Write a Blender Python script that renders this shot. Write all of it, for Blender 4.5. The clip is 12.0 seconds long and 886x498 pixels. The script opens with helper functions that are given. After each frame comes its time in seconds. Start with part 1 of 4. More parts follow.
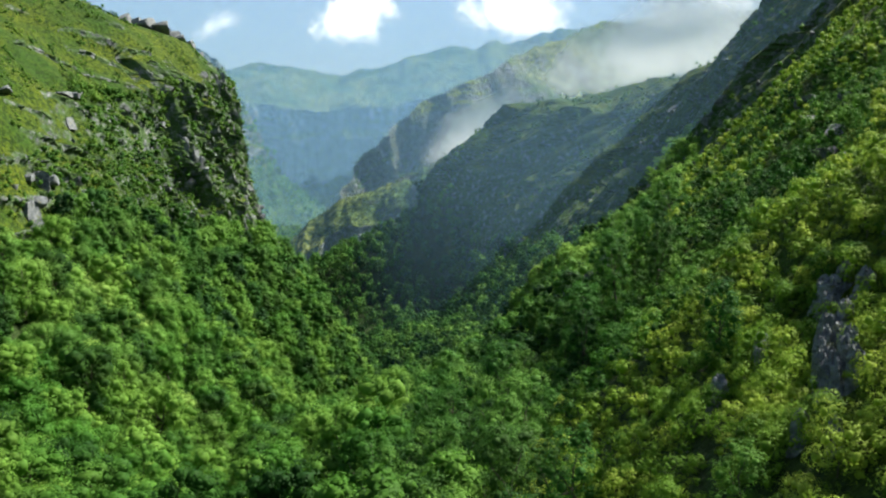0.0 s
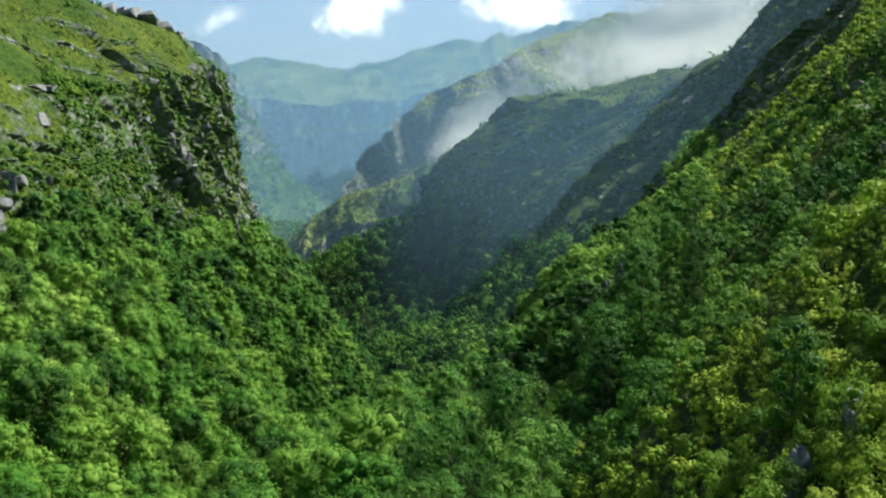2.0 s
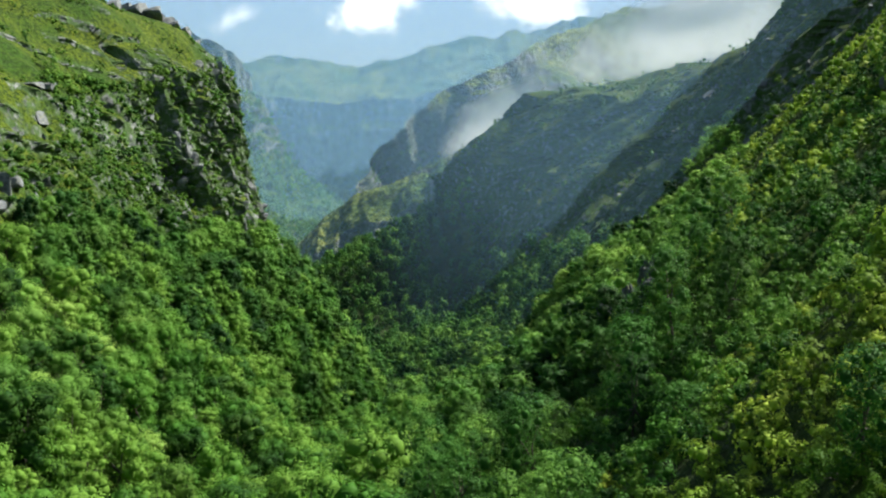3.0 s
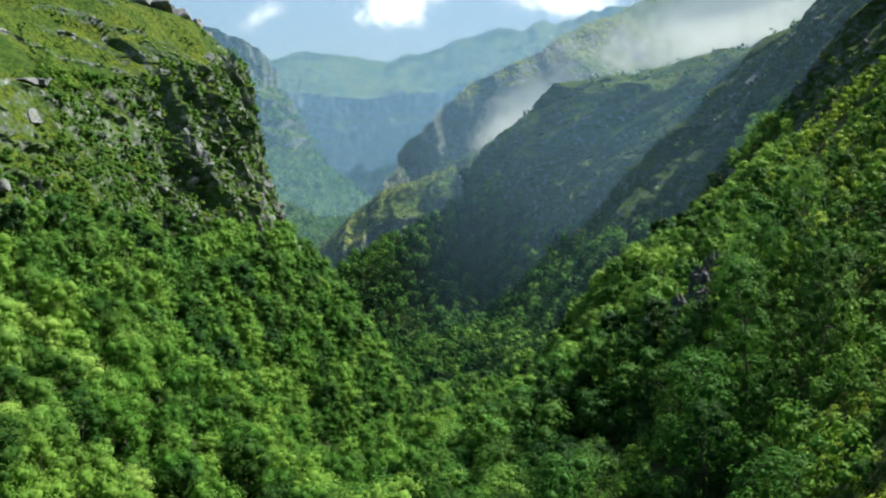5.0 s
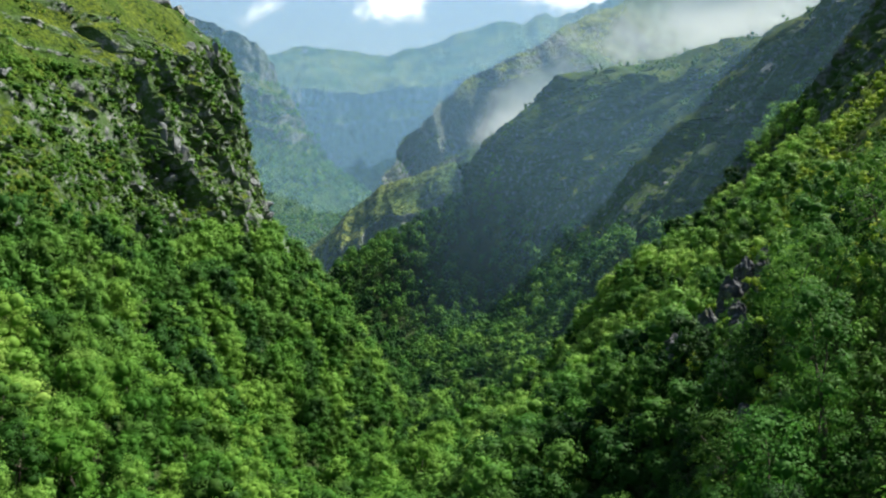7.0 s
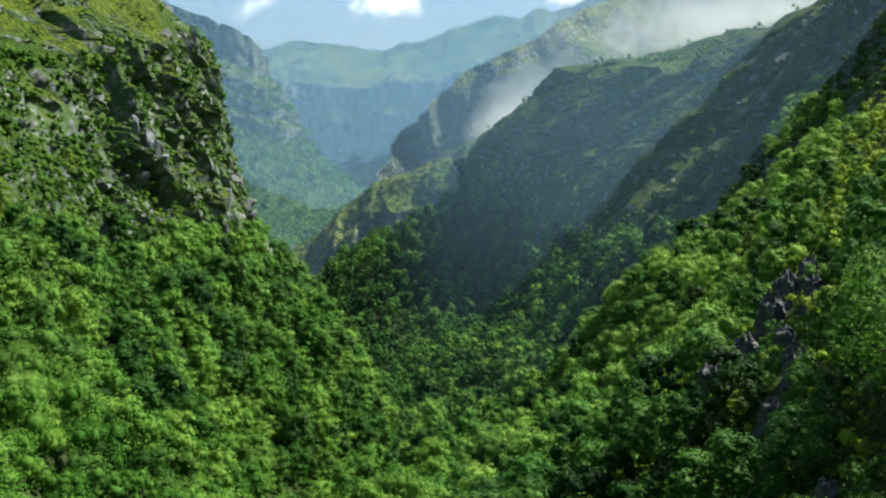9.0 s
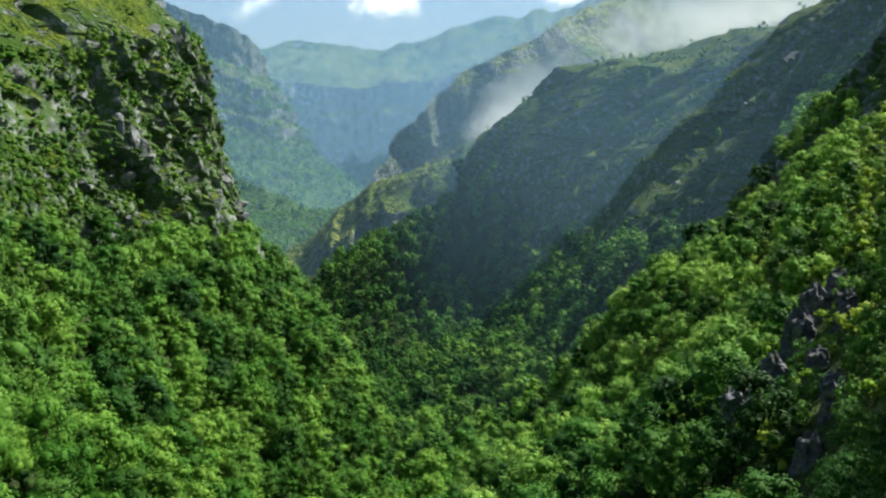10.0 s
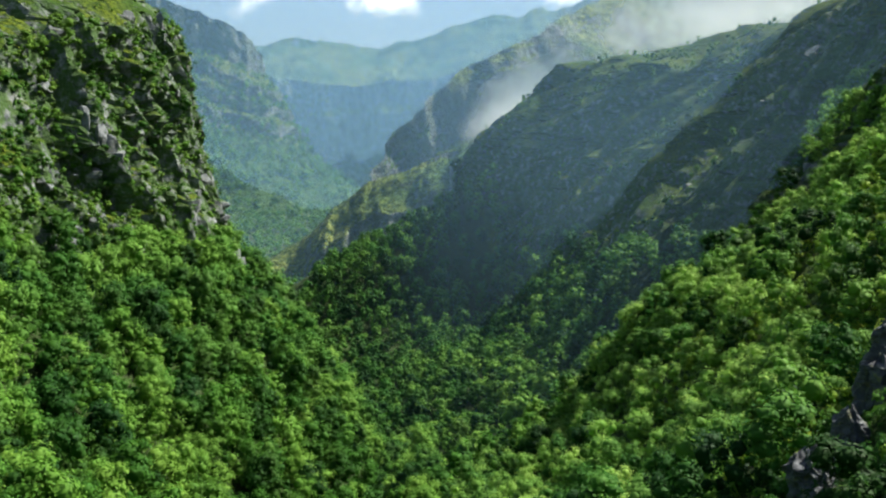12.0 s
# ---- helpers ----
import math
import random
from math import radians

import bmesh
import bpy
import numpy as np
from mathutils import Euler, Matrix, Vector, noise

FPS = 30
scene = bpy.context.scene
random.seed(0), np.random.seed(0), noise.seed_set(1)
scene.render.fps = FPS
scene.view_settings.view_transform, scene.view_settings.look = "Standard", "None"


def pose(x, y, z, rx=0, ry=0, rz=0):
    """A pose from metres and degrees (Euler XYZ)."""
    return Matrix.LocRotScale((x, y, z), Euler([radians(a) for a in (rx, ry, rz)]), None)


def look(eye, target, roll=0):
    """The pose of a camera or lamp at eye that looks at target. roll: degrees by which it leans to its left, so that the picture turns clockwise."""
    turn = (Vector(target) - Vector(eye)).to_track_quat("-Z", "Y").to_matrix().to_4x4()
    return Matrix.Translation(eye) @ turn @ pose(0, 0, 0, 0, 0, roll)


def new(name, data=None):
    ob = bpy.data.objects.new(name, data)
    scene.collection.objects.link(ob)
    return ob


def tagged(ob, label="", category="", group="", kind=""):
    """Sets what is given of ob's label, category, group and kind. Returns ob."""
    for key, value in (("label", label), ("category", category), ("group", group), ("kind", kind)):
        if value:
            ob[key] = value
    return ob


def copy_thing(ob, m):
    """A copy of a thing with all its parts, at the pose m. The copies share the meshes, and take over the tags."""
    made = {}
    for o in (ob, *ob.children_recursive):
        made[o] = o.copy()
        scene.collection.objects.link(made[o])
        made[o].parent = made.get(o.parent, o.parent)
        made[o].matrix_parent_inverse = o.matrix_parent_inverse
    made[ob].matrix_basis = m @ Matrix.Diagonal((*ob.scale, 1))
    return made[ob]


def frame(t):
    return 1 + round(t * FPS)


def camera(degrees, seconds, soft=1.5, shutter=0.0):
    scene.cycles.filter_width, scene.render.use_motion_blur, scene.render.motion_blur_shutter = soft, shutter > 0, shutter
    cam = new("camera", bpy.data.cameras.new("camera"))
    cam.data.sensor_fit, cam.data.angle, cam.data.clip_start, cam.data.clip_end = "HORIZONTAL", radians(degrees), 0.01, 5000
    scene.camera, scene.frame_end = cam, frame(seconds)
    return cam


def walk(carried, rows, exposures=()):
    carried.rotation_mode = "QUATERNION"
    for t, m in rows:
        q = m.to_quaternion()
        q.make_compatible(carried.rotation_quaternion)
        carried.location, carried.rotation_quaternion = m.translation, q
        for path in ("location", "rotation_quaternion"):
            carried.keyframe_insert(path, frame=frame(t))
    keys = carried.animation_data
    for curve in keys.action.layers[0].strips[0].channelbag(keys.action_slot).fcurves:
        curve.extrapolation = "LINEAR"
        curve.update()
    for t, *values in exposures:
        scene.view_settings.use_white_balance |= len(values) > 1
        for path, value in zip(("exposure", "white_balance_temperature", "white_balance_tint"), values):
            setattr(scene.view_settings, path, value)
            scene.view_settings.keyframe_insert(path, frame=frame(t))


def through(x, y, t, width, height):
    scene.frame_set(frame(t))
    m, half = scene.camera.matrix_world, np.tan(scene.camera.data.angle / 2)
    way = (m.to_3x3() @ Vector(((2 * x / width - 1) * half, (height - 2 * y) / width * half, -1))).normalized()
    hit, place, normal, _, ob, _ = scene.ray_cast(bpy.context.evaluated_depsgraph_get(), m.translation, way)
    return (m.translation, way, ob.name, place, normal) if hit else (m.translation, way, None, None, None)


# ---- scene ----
import itertools

# ---------------------------------------------------------------- camera
# The drone's starting height is z = 0; the stream lies 40 to 100 m below it.
ROWS = [  # seconds, x, y, z, yaw to the left, pitch, roll
    (0.0, 0.00, 0.00, 0.00, 0.85, -4.78, 1.15),
    (0.5, 0.13, 4.86, 0.23, 0.79, -4.87, 1.14),
    (1.0, 0.30, 9.80, 0.41, 0.82, -4.97, 1.09),
    (1.5, 0.50, 14.78, 0.56, 0.90, -5.04, 1.01),
    (2.0, 0.72, 19.81, 0.67, 1.19, -5.13, 0.85),
    (2.5, 0.93, 24.86, 0.75, 1.64, -5.22, 0.69),
    (3.0, 1.14, 29.92, 0.80, 2.08, -5.29, 0.52),
    (5.0, 1.72, 50.14, 0.84, 3.88, -5.63, -0.39),
    (5.5, 1.78, 55.15, 0.81, 3.97, -5.70, -0.54),
    (6.0, 1.79, 60.15, 0.78, 3.96, -5.79, -0.66),
    (6.5, 1.77, 65.12, 0.73, 3.95, -5.87, -0.69),
    (7.0, 1.70, 70.08, 0.69, 3.97, -5.93, -0.69),
    (9.0, 1.07, 89.78, 0.46, 3.77, -6.19, -0.67),
    (9.5, 0.87, 94.72, 0.39, 3.70, -6.18, -0.59),
    (10.0, 0.65, 99.67, 0.33, 3.67, -6.16, -0.48),
    (10.5, 0.44, 104.67, 0.25, 3.62, -6.15, -0.40),
    (11.0, 0.26, 109.71, 0.18, 3.59, -6.15, -0.27),
    (11.5, 0.10, 114.81, 0.09, 3.57, -6.18, -0.16),
    (12.0, 0.00, 120.00, 0.00, 3.52, -6.19, -0.11),
]


def aimed(x, y, z, yaw, pitch, roll):
    a, b = radians(yaw), radians(pitch)
    return look((x, y, z), (x - math.sin(a) * math.cos(b), y + math.cos(a) * math.cos(b), z + math.sin(b)), roll)


cam = camera(48.0, 12.0, soft=2.2)
walk(cam, [(t, aimed(*r)) for t, *r in ROWS])

# ---------------------------------------------------------------- world and sun
SUN = Vector((0.555, 0.34, 0.757)).normalized()
world = bpy.data.worlds.new("sky")
scene.world = world
world.use_nodes = True
wn = world.node_tree.nodes
sky = wn.new("ShaderNodeTexSky")
sky.sky_type = "NISHITA"
sky.sun_disc = False
sky.sun_elevation = math.asin(SUN.z)
sky.sun_rotation = math.atan2(SUN.x, SUN.y)
sky.altitude = 600
sky.dust_density = 3.2
wn["Background"].inputs["Strength"].default_value = 0.068
world.node_tree.links.new(sky.outputs[0], wn["Background"].inputs["Color"])
sun = new("sun", bpy.data.lights.new("sun", "SUN"))
sun.data.energy, sun.data.angle, sun.data.color = 5.0, radians(0.6), (1.0, 0.95, 0.84)
sun.matrix_world = look(SUN * 500, (0, 0, 0))
scene.view_settings.exposure = 1.16


# ---------------------------------------------------------------- number noise
def hashed(ix, iy, iz, seed):
    n = (ix.astype(np.int64) * 374761393 + iy.astype(np.int64) * 668265263 + iz.astype(np.int64) * 2147483647 + seed * 974711) & 0xFFFFFFFF
    n = ((n ^ (n >> 13)) * 1274126177) & 0xFFFFFFFF
    return ((n ^ (n >> 16)) & 0xFFFF) / 65535.0


def vnoise(x, y, z=0.0, seed=0):
    """Value noise, -1 to 1."""
    x, y, z = np.broadcast_arrays(np.asarray(x, float), y, z)
    fx, fy, fz = np.floor(x), np.floor(y), np.floor(z)
    u, v, w = x - fx, y - fy, z - fz
    u, v, w = u * u * (3 - 2 * u), v * v * (3 - 2 * v), w * w * (3 - 2 * w)
    total = 0
    for i in (0, 1):
        for j in (0, 1):
            for k in (0, 1):
                total = total + hashed(fx + i, fy + j, fz + k, seed) * (u if i else 1 - u) * (v if j else 1 - v) * (w if k else 1 - w)
    return total * 2 - 1


def fbm(x, y, z=0.0, octaves=4, seed=0):
    total, gain = 0, 1.0
    for o in range(octaves):
        f = 2.03 ** o
        total = total + gain * vnoise(np.asarray(x) * f, np.asarray(y) * f, np.asarray(z) * f, seed + o)
        gain *= 0.5
    return total


# ---------------------------------------------------------------- materials
def material(name):
    m = bpy.data.materials.new(name)
    m.use_nodes = True
    t = m.node_tree
    return m, t, t.nodes["Principled BSDF"], t.nodes["Material Output"]


def node(t, kind, **values):
    n = t.nodes.new(kind)
    for key, value in values.items():
        n.inputs[key.replace("_", " ")].default_value = value
    return n


def ramp(t, source, stops):
    r = t.nodes.new("ShaderNodeValToRGB")
    while len(r.color_ramp.elements) < len(stops):
        r.color_ramp.elements.new(0.5)
    for e, (p, c) in zip(r.color_ramp.elements, stops):
        e.position, e.color = p, (*c, 1)
    t.links.new(source, r.inputs[0])
    return r.outputs[0]


def mixed(t, a, b, factor):
    m = t.nodes.new("ShaderNodeMix")
    m.data_type = "RGBA"
    for slot, value in ((0, factor), (6, a), (7, b)):
        if hasattr(value, "is_output"):
            t.links.new(value, m.inputs[slot])
        else:
            m.inputs[slot].default_value = value if slot == 0 else (*value, 1)
    return m.outputs[2]


def noise_node(t, scale, detail=4.0, rough=0.55, stretch=None):
    n = node(t, "ShaderNodeTexNoise", Scale=scale, Detail=detail, Roughness=rough)
    geo = t.nodes.new("ShaderNodeNewGeometry")
    if stretch:
        mp = t.nodes.new("ShaderNodeMapping")
        mp.inputs["Scale"].default_value = stretch
        t.links.new(geo.outputs["Position"], mp.inputs["Vector"])
        t.links.new(mp.outputs[0], n.inputs["Vector"])
    else:
        t.links.new(geo.outputs["Position"], n.inputs["Vector"])
    return n.outputs["Fac"]


def maths(t, kind, a, b=0.0, c=0.0):
    n = t.nodes.new("ShaderNodeMath")
    n.operation, n.use_clamp = kind, False
    for slot, value in ((0, a), (1, b), (2, c)):
        if hasattr(value, "is_output"):
            t.links.new(value, n.inputs[slot])
        else:
            n.inputs[slot].default_value = value
    return n.outputs[0]


def smooth(t, value, low, high):
    n = t.nodes.new("ShaderNodeMapRange")
    n.interpolation_type = "SMOOTHSTEP"
    t.links.new(value, n.inputs["Value"])
    n.inputs["From Min"].default_value, n.inputs["From Max"].default_value = low, high
    return n.outputs["Result"]


def bump(t, bsdf, height, strength, distance):
    b = node(t, "ShaderNodeBump", Strength=strength, Distance=distance)
    t.links.new(height, b.inputs["Height"])
    t.links.new(b.outputs[0], bsdf.inputs["Normal"])


def foliage(name, dark, light, warm, through=0.36, joined=False):
    """Leaves: the hue varies from plant to plant, over metres and from leaf to leaf."""
    m, t, p, out = material(name)
    if joined:
        a = t.nodes.new("ShaderNodeAttribute")
        a.attribute_name = "plant"
        plant = a.outputs["Fac"]
    else:
        plant = t.nodes.new("ShaderNodeObjectInfo").outputs["Random"]
    leaf = t.nodes.new("ShaderNodeNewGeometry").outputs["Random Per Island"]
    shade = maths(t, "ADD", maths(t, "MULTIPLY", plant, 0.86), maths(t, "MULTIPLY", leaf, 0.14))
    color = ramp(t, shade, [(0.12, dark), (0.6, light), (0.95, warm)])
    patch = noise_node(t, 0.045, 2)
    color = mixed(t, color, warm, maths(t, "MULTIPLY", smooth(t, patch, 0.45, 0.72), 0.55))
    t.links.new(color, p.inputs["Base Color"])
    p.inputs["Roughness"].default_value = 0.62
    p.inputs["Specular IOR Level"].default_value = 0.1
    tr = t.nodes.new("ShaderNodeBsdfTranslucent")
    t.links.new(color, tr.inputs["Color"])
    mix = t.nodes.new("ShaderNodeMixShader")
    mix.inputs[0].default_value = through
    t.links.new(p.outputs[0], mix.inputs[1])
    t.links.new(tr.outputs[0], mix.inputs[2])
    t.links.new(mix.outputs[0], out.inputs["Surface"])
    return m


def land(name, grass, grass_dry, rock_dark, rock_light, steep=(0.24, 0.48), scale=1.0):
    """Grass and scrub where it is flat enough, grey bedded rock where it is steep."""
    m, t, p, out = material(name)
    geo = t.nodes.new("ShaderNodeNewGeometry")
    sep = t.nodes.new("ShaderNodeSeparateXYZ")
    t.links.new(geo.outputs["Normal"], sep.inputs[0])
    wild = noise_node(t, 0.12 * scale, 5, 0.6)
    level = maths(t, "ADD", sep.outputs["Z"], maths(t, "MULTIPLY", maths(t, "SUBTRACT", wild, 0.5), 0.7 if scale == 1 else 0.5))
    crag = t.nodes.new("ShaderNodeAttribute")
    crag.attribute_name = "crag"
    level = maths(t, "SUBTRACT", level, maths(t, "MULTIPLY", crag.outputs["Fac"], 0.38))
    if scale < 1:
        ledge = noise_node(t, 0.035, 4, 0.6, (0.18, 0.18, 1.6))
        level = maths(t, "ADD", level, maths(t, "MULTIPLY", maths(t, "SUBTRACT", ledge, 0.5), 0.9))
    green = smooth(t, level, *steep)
    beds = noise_node(t, 0.4 * scale, 6, 0.65, (1.0, 1.0, 0.7))
    if scale < 1:
        beds = maths(t, "ADD", maths(t, "MULTIPLY", beds, 0.45), maths(t, "MULTIPLY", noise_node(t, 0.09, 5, 0.6, (1.0, 1.0, 0.16)), 0.55))
    rock = ramp(t, beds, [(0.32, rock_dark), (0.5, [0.5 * (a + b) for a, b in zip(rock_dark, rock_light)]), (0.66, rock_light)])
    lichen = noise_node(t, 1.6 * scale, 3)
    rock = mixed(t, rock, (0.24, 0.25, 0.17), maths(t, "MULTIPLY", smooth(t, lichen, 0.55, 0.7), 0.4))
    tufts = noise_node(t, 0.9 * scale, 4, 0.7)
    sward = mixed(t, grass, grass_dry, smooth(t, noise_node(t, 0.05 * scale, 4), 0.38, 0.62))
    sward = mixed(t, [0.45 * g for g in grass], sward, smooth(t, tufts, 0.4, 0.6))
    rock = mixed(t, rock, (0.045, 0.10, 0.014), maths(t, "MULTIPLY", smooth(t, noise_node(t, 0.4 * scale, 6, 0.7), 0.40, 0.53), 0.88 if scale == 1 else 0.5))
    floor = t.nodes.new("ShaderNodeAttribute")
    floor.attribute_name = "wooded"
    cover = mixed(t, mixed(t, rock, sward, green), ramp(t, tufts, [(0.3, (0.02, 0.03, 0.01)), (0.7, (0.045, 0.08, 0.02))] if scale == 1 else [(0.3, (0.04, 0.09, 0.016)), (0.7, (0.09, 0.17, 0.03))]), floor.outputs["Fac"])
    t.links.new(cover, p.inputs["Base Color"])
    p.inputs["Roughness"].default_value = 0.9
    p.inputs["Specular IOR Level"].default_value = 0.15
    bump(t, p, maths(t, "ADD", beds, tufts), 1.0, 0.8 if scale == 1 else 16.0)
    return m


def stone(name, dark, light):
    m, t, p, out = material(name)
    beds = noise_node(t, 0.9, 6, 0.65, (1, 1, 1.6))
    streak = noise_node(t, 0.5, 4, 0.6, (1.6, 1.6, 0.25))
    color = ramp(t, beds, [(0.3, dark), (0.7, light)])
    color = mixed(t, color, [0.5 * c for c in dark], maths(t, "MULTIPLY", smooth(t, streak, 0.52, 0.7), 0.6))
    color = mixed(t, color, (0.16, 0.17, 0.06), maths(t, "MULTIPLY", smooth(t, noise_node(t, 1.3, 4), 0.56, 0.68), 0.6))
    t.links.new(color, p.inputs["Base Color"])
    p.inputs["Roughness"].default_value = 0.85
    bump(t, p, beds, 0.9, 0.35)
    return m


def bark_material():
    m, t, p, out = material("bark")
    t.links.new(ramp(t, noise_node(t, 3.0, 4, 0.6, (1, 1, 0.2)), [(0.3, (0.035, 0.03, 0.022)), (0.7, (0.10, 0.088, 0.066))]), p.inputs["Base Color"])
    p.inputs["Roughness"].default_value = 0.9
    return m


def vapour(name, color, density, edge, scale, glow=0.0):
    """Thin cloud: a see-through veil, lit or with its own glow, that frays towards the rim of its sheet."""
    m, t, p, out = material(name)
    t.nodes.remove(p)
    uv = t.nodes.new("ShaderNodeAttribute")
    uv.attribute_name = "rim"
    fray = noise_node(t, scale, 7, 0.62)
    body = maths(t, "ADD", uv.outputs["Fac"], maths(t, "MULTIPLY", maths(t, "SUBTRACT", fray, 0.5), 1.9))
    alpha = maths(t, "MULTIPLY", smooth(t, body, *edge), density)
    d = t.nodes.new("ShaderNodeBsdfDiffuse")
    tr = t.nodes.new("ShaderNodeBsdfTranslucent")
    half = t.nodes.new("ShaderNodeMixShader")
    half.inputs[0].default_value = 0.5
    for b, slot in ((d, 1), (tr, 2)):
        b.inputs["Color"].default_value = (*color, 1)
        t.links.new(b.outputs[0], half.inputs[slot])
    shader = half.outputs[0]
    if glow:
        e = t.nodes.new("ShaderNodeEmission")
        e.inputs["Color"].default_value, e.inputs["Strength"].default_value = (*color, 1), glow
        shader = e.outputs[0]
    mix = t.nodes.new("ShaderNodeMixShader")
    t.links.new(alpha, mix.inputs[0])
    t.links.new(t.nodes.new("ShaderNodeBsdfTransparent").outputs[0], mix.inputs[1])
    t.links.new(shader, mix.inputs[2])
    t.links.new(mix.outputs[0], out.inputs["Surface"])
    return m


LAND = land("hillside_grass_and_rock", (0.03, 0.078, 0.004), (0.09, 0.126, 0.005), (0.045, 0.056, 0.064), (0.28, 0.3, 0.3))
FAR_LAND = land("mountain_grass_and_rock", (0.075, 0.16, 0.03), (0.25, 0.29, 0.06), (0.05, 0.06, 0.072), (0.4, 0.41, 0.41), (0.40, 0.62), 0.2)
FOREST_LEAF = foliage("forest_leaves", (0.015, 0.06, 0.009), (0.06, 0.185, 0.02), (0.168, 0.315, 0.046))
SCRUB_LEAF = foliage("scrub_leaves", (0.055, 0.14, 0.014), (0.16, 0.3, 0.028), (0.32, 0.42, 0.055))
FOREST_JOINED = foliage("woodland_leaves", (0.015, 0.06, 0.009), (0.06, 0.185, 0.02), (0.168, 0.315, 0.046), joined=True)
SCRUB_JOINED = foliage("heath_leaves", (0.065, 0.15, 0.016), (0.18, 0.32, 0.03), (0.35, 0.45, 0.06), joined=True)
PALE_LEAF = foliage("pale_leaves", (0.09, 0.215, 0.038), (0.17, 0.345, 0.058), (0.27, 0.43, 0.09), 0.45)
# Light green bushes; sunlight on the rib is put into this colour too.
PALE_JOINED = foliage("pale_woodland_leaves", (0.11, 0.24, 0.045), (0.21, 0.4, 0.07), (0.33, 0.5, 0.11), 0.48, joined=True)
LEDGE_JOINED = foliage("ledge_leaves", (0.024, 0.085, 0.012), (0.07, 0.18, 0.02), (0.13, 0.235, 0.03), joined=True)
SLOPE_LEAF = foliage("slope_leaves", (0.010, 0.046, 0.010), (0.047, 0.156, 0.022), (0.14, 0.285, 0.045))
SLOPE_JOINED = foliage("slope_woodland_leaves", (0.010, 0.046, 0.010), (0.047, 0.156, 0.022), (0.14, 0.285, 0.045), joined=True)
# Darker green than the slope leaves: the hollow's shade is put into it.
SHADE_TINTED_JOINED = foliage("shade_tinted_thicket_leaves", (0.009, 0.04, 0.008), (0.034, 0.115, 0.016), (0.095, 0.21, 0.033), joined=True)
SHADE_TINTED_LEAF = foliage("shade_tinted_leaves", (0.009, 0.04, 0.008), (0.034, 0.115, 0.016), (0.095, 0.21, 0.033))
ROCK = stone("grey_sandstone", (0.05, 0.06, 0.068), (0.21, 0.235, 0.24))
DARK_ROCK = stone("dark_weathered_sandstone", (0.03, 0.034, 0.04), (0.12, 0.135, 0.15))
BARK = bark_material()
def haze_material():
    """A see-through blue sheet that stands in for the haze between two stretches of the valley."""
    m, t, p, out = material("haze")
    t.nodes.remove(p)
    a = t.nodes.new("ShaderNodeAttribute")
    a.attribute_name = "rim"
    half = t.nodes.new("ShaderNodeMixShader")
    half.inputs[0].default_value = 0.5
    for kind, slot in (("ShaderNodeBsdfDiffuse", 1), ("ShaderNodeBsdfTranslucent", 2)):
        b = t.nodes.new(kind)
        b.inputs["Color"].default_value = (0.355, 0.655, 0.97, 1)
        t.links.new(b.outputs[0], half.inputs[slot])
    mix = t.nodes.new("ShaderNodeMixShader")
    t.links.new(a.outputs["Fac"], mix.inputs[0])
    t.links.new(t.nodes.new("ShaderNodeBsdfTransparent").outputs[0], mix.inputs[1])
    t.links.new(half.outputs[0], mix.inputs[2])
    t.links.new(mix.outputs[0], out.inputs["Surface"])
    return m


HAZE = haze_material()
MIST = vapour("mist", (0.95, 0.96, 0.96), 0.94, (0.02, 0.95), 0.013)
# The sky clouds glow by themselves: their sunlight is put in as emission.
WISP = vapour("cirrus", (1.0, 1.0, 0.97), 0.7, (0.25, 1.3), 0.011, glow=0.95)
CLOUD = vapour("cumulus", (1.0, 1.0, 0.95), 1.0, (0.25, 0.7), 0.0048, glow=1.0)


# ---------------------------------------------------------------- mesh helpers
def mesh_of(name, verts, faces, mat, smooth_faces=False, attribute=None):
    """A mesh from arrays; faces is an (n, 3) or (n, 4) array of corners, or a list of such arrays."""
    groups = faces if isinstance(faces, list) else [faces]
    me = bpy.data.meshes.new(name)
    verts = np.asarray(verts, np.float32)
    me.vertices.add(len(verts))
    me.vertices.foreach_set("co", verts.ravel())
    loops = np.concatenate([g.ravel() for g in groups]).astype(np.int32)
    sizes = np.concatenate([np.full(len(g), g.shape[1]) for g in groups])
    me.loops.add(len(loops))
    me.loops.foreach_set("vertex_index", loops)
    me.polygons.add(len(sizes))
    me.polygons.foreach_set("loop_start", np.concatenate([[0], np.cumsum(sizes)[:-1]]).astype(np.int32))
    flags = smooth_faces if isinstance(smooth_faces, tuple) else (smooth_faces,) * len(groups)
    me.polygons.foreach_set("use_smooth", np.concatenate([np.full(len(g), f) for g, f in zip(groups, flags)]))
    if attribute:
        a = me.attributes.new(attribute[0], "FLOAT", "POINT")
        a.data.foreach_set("value", np.asarray(attribute[1], np.float32))
    me.materials.append(mat)
    me.update(calc_edges=True)
    return me


def grid_faces(rows, cols):
    i = np.arange((rows - 1) * cols).reshape(rows - 1, cols)[:, :-1].ravel()
    return np.stack([i, i + 1, i + cols + 1, i + cols], 1)


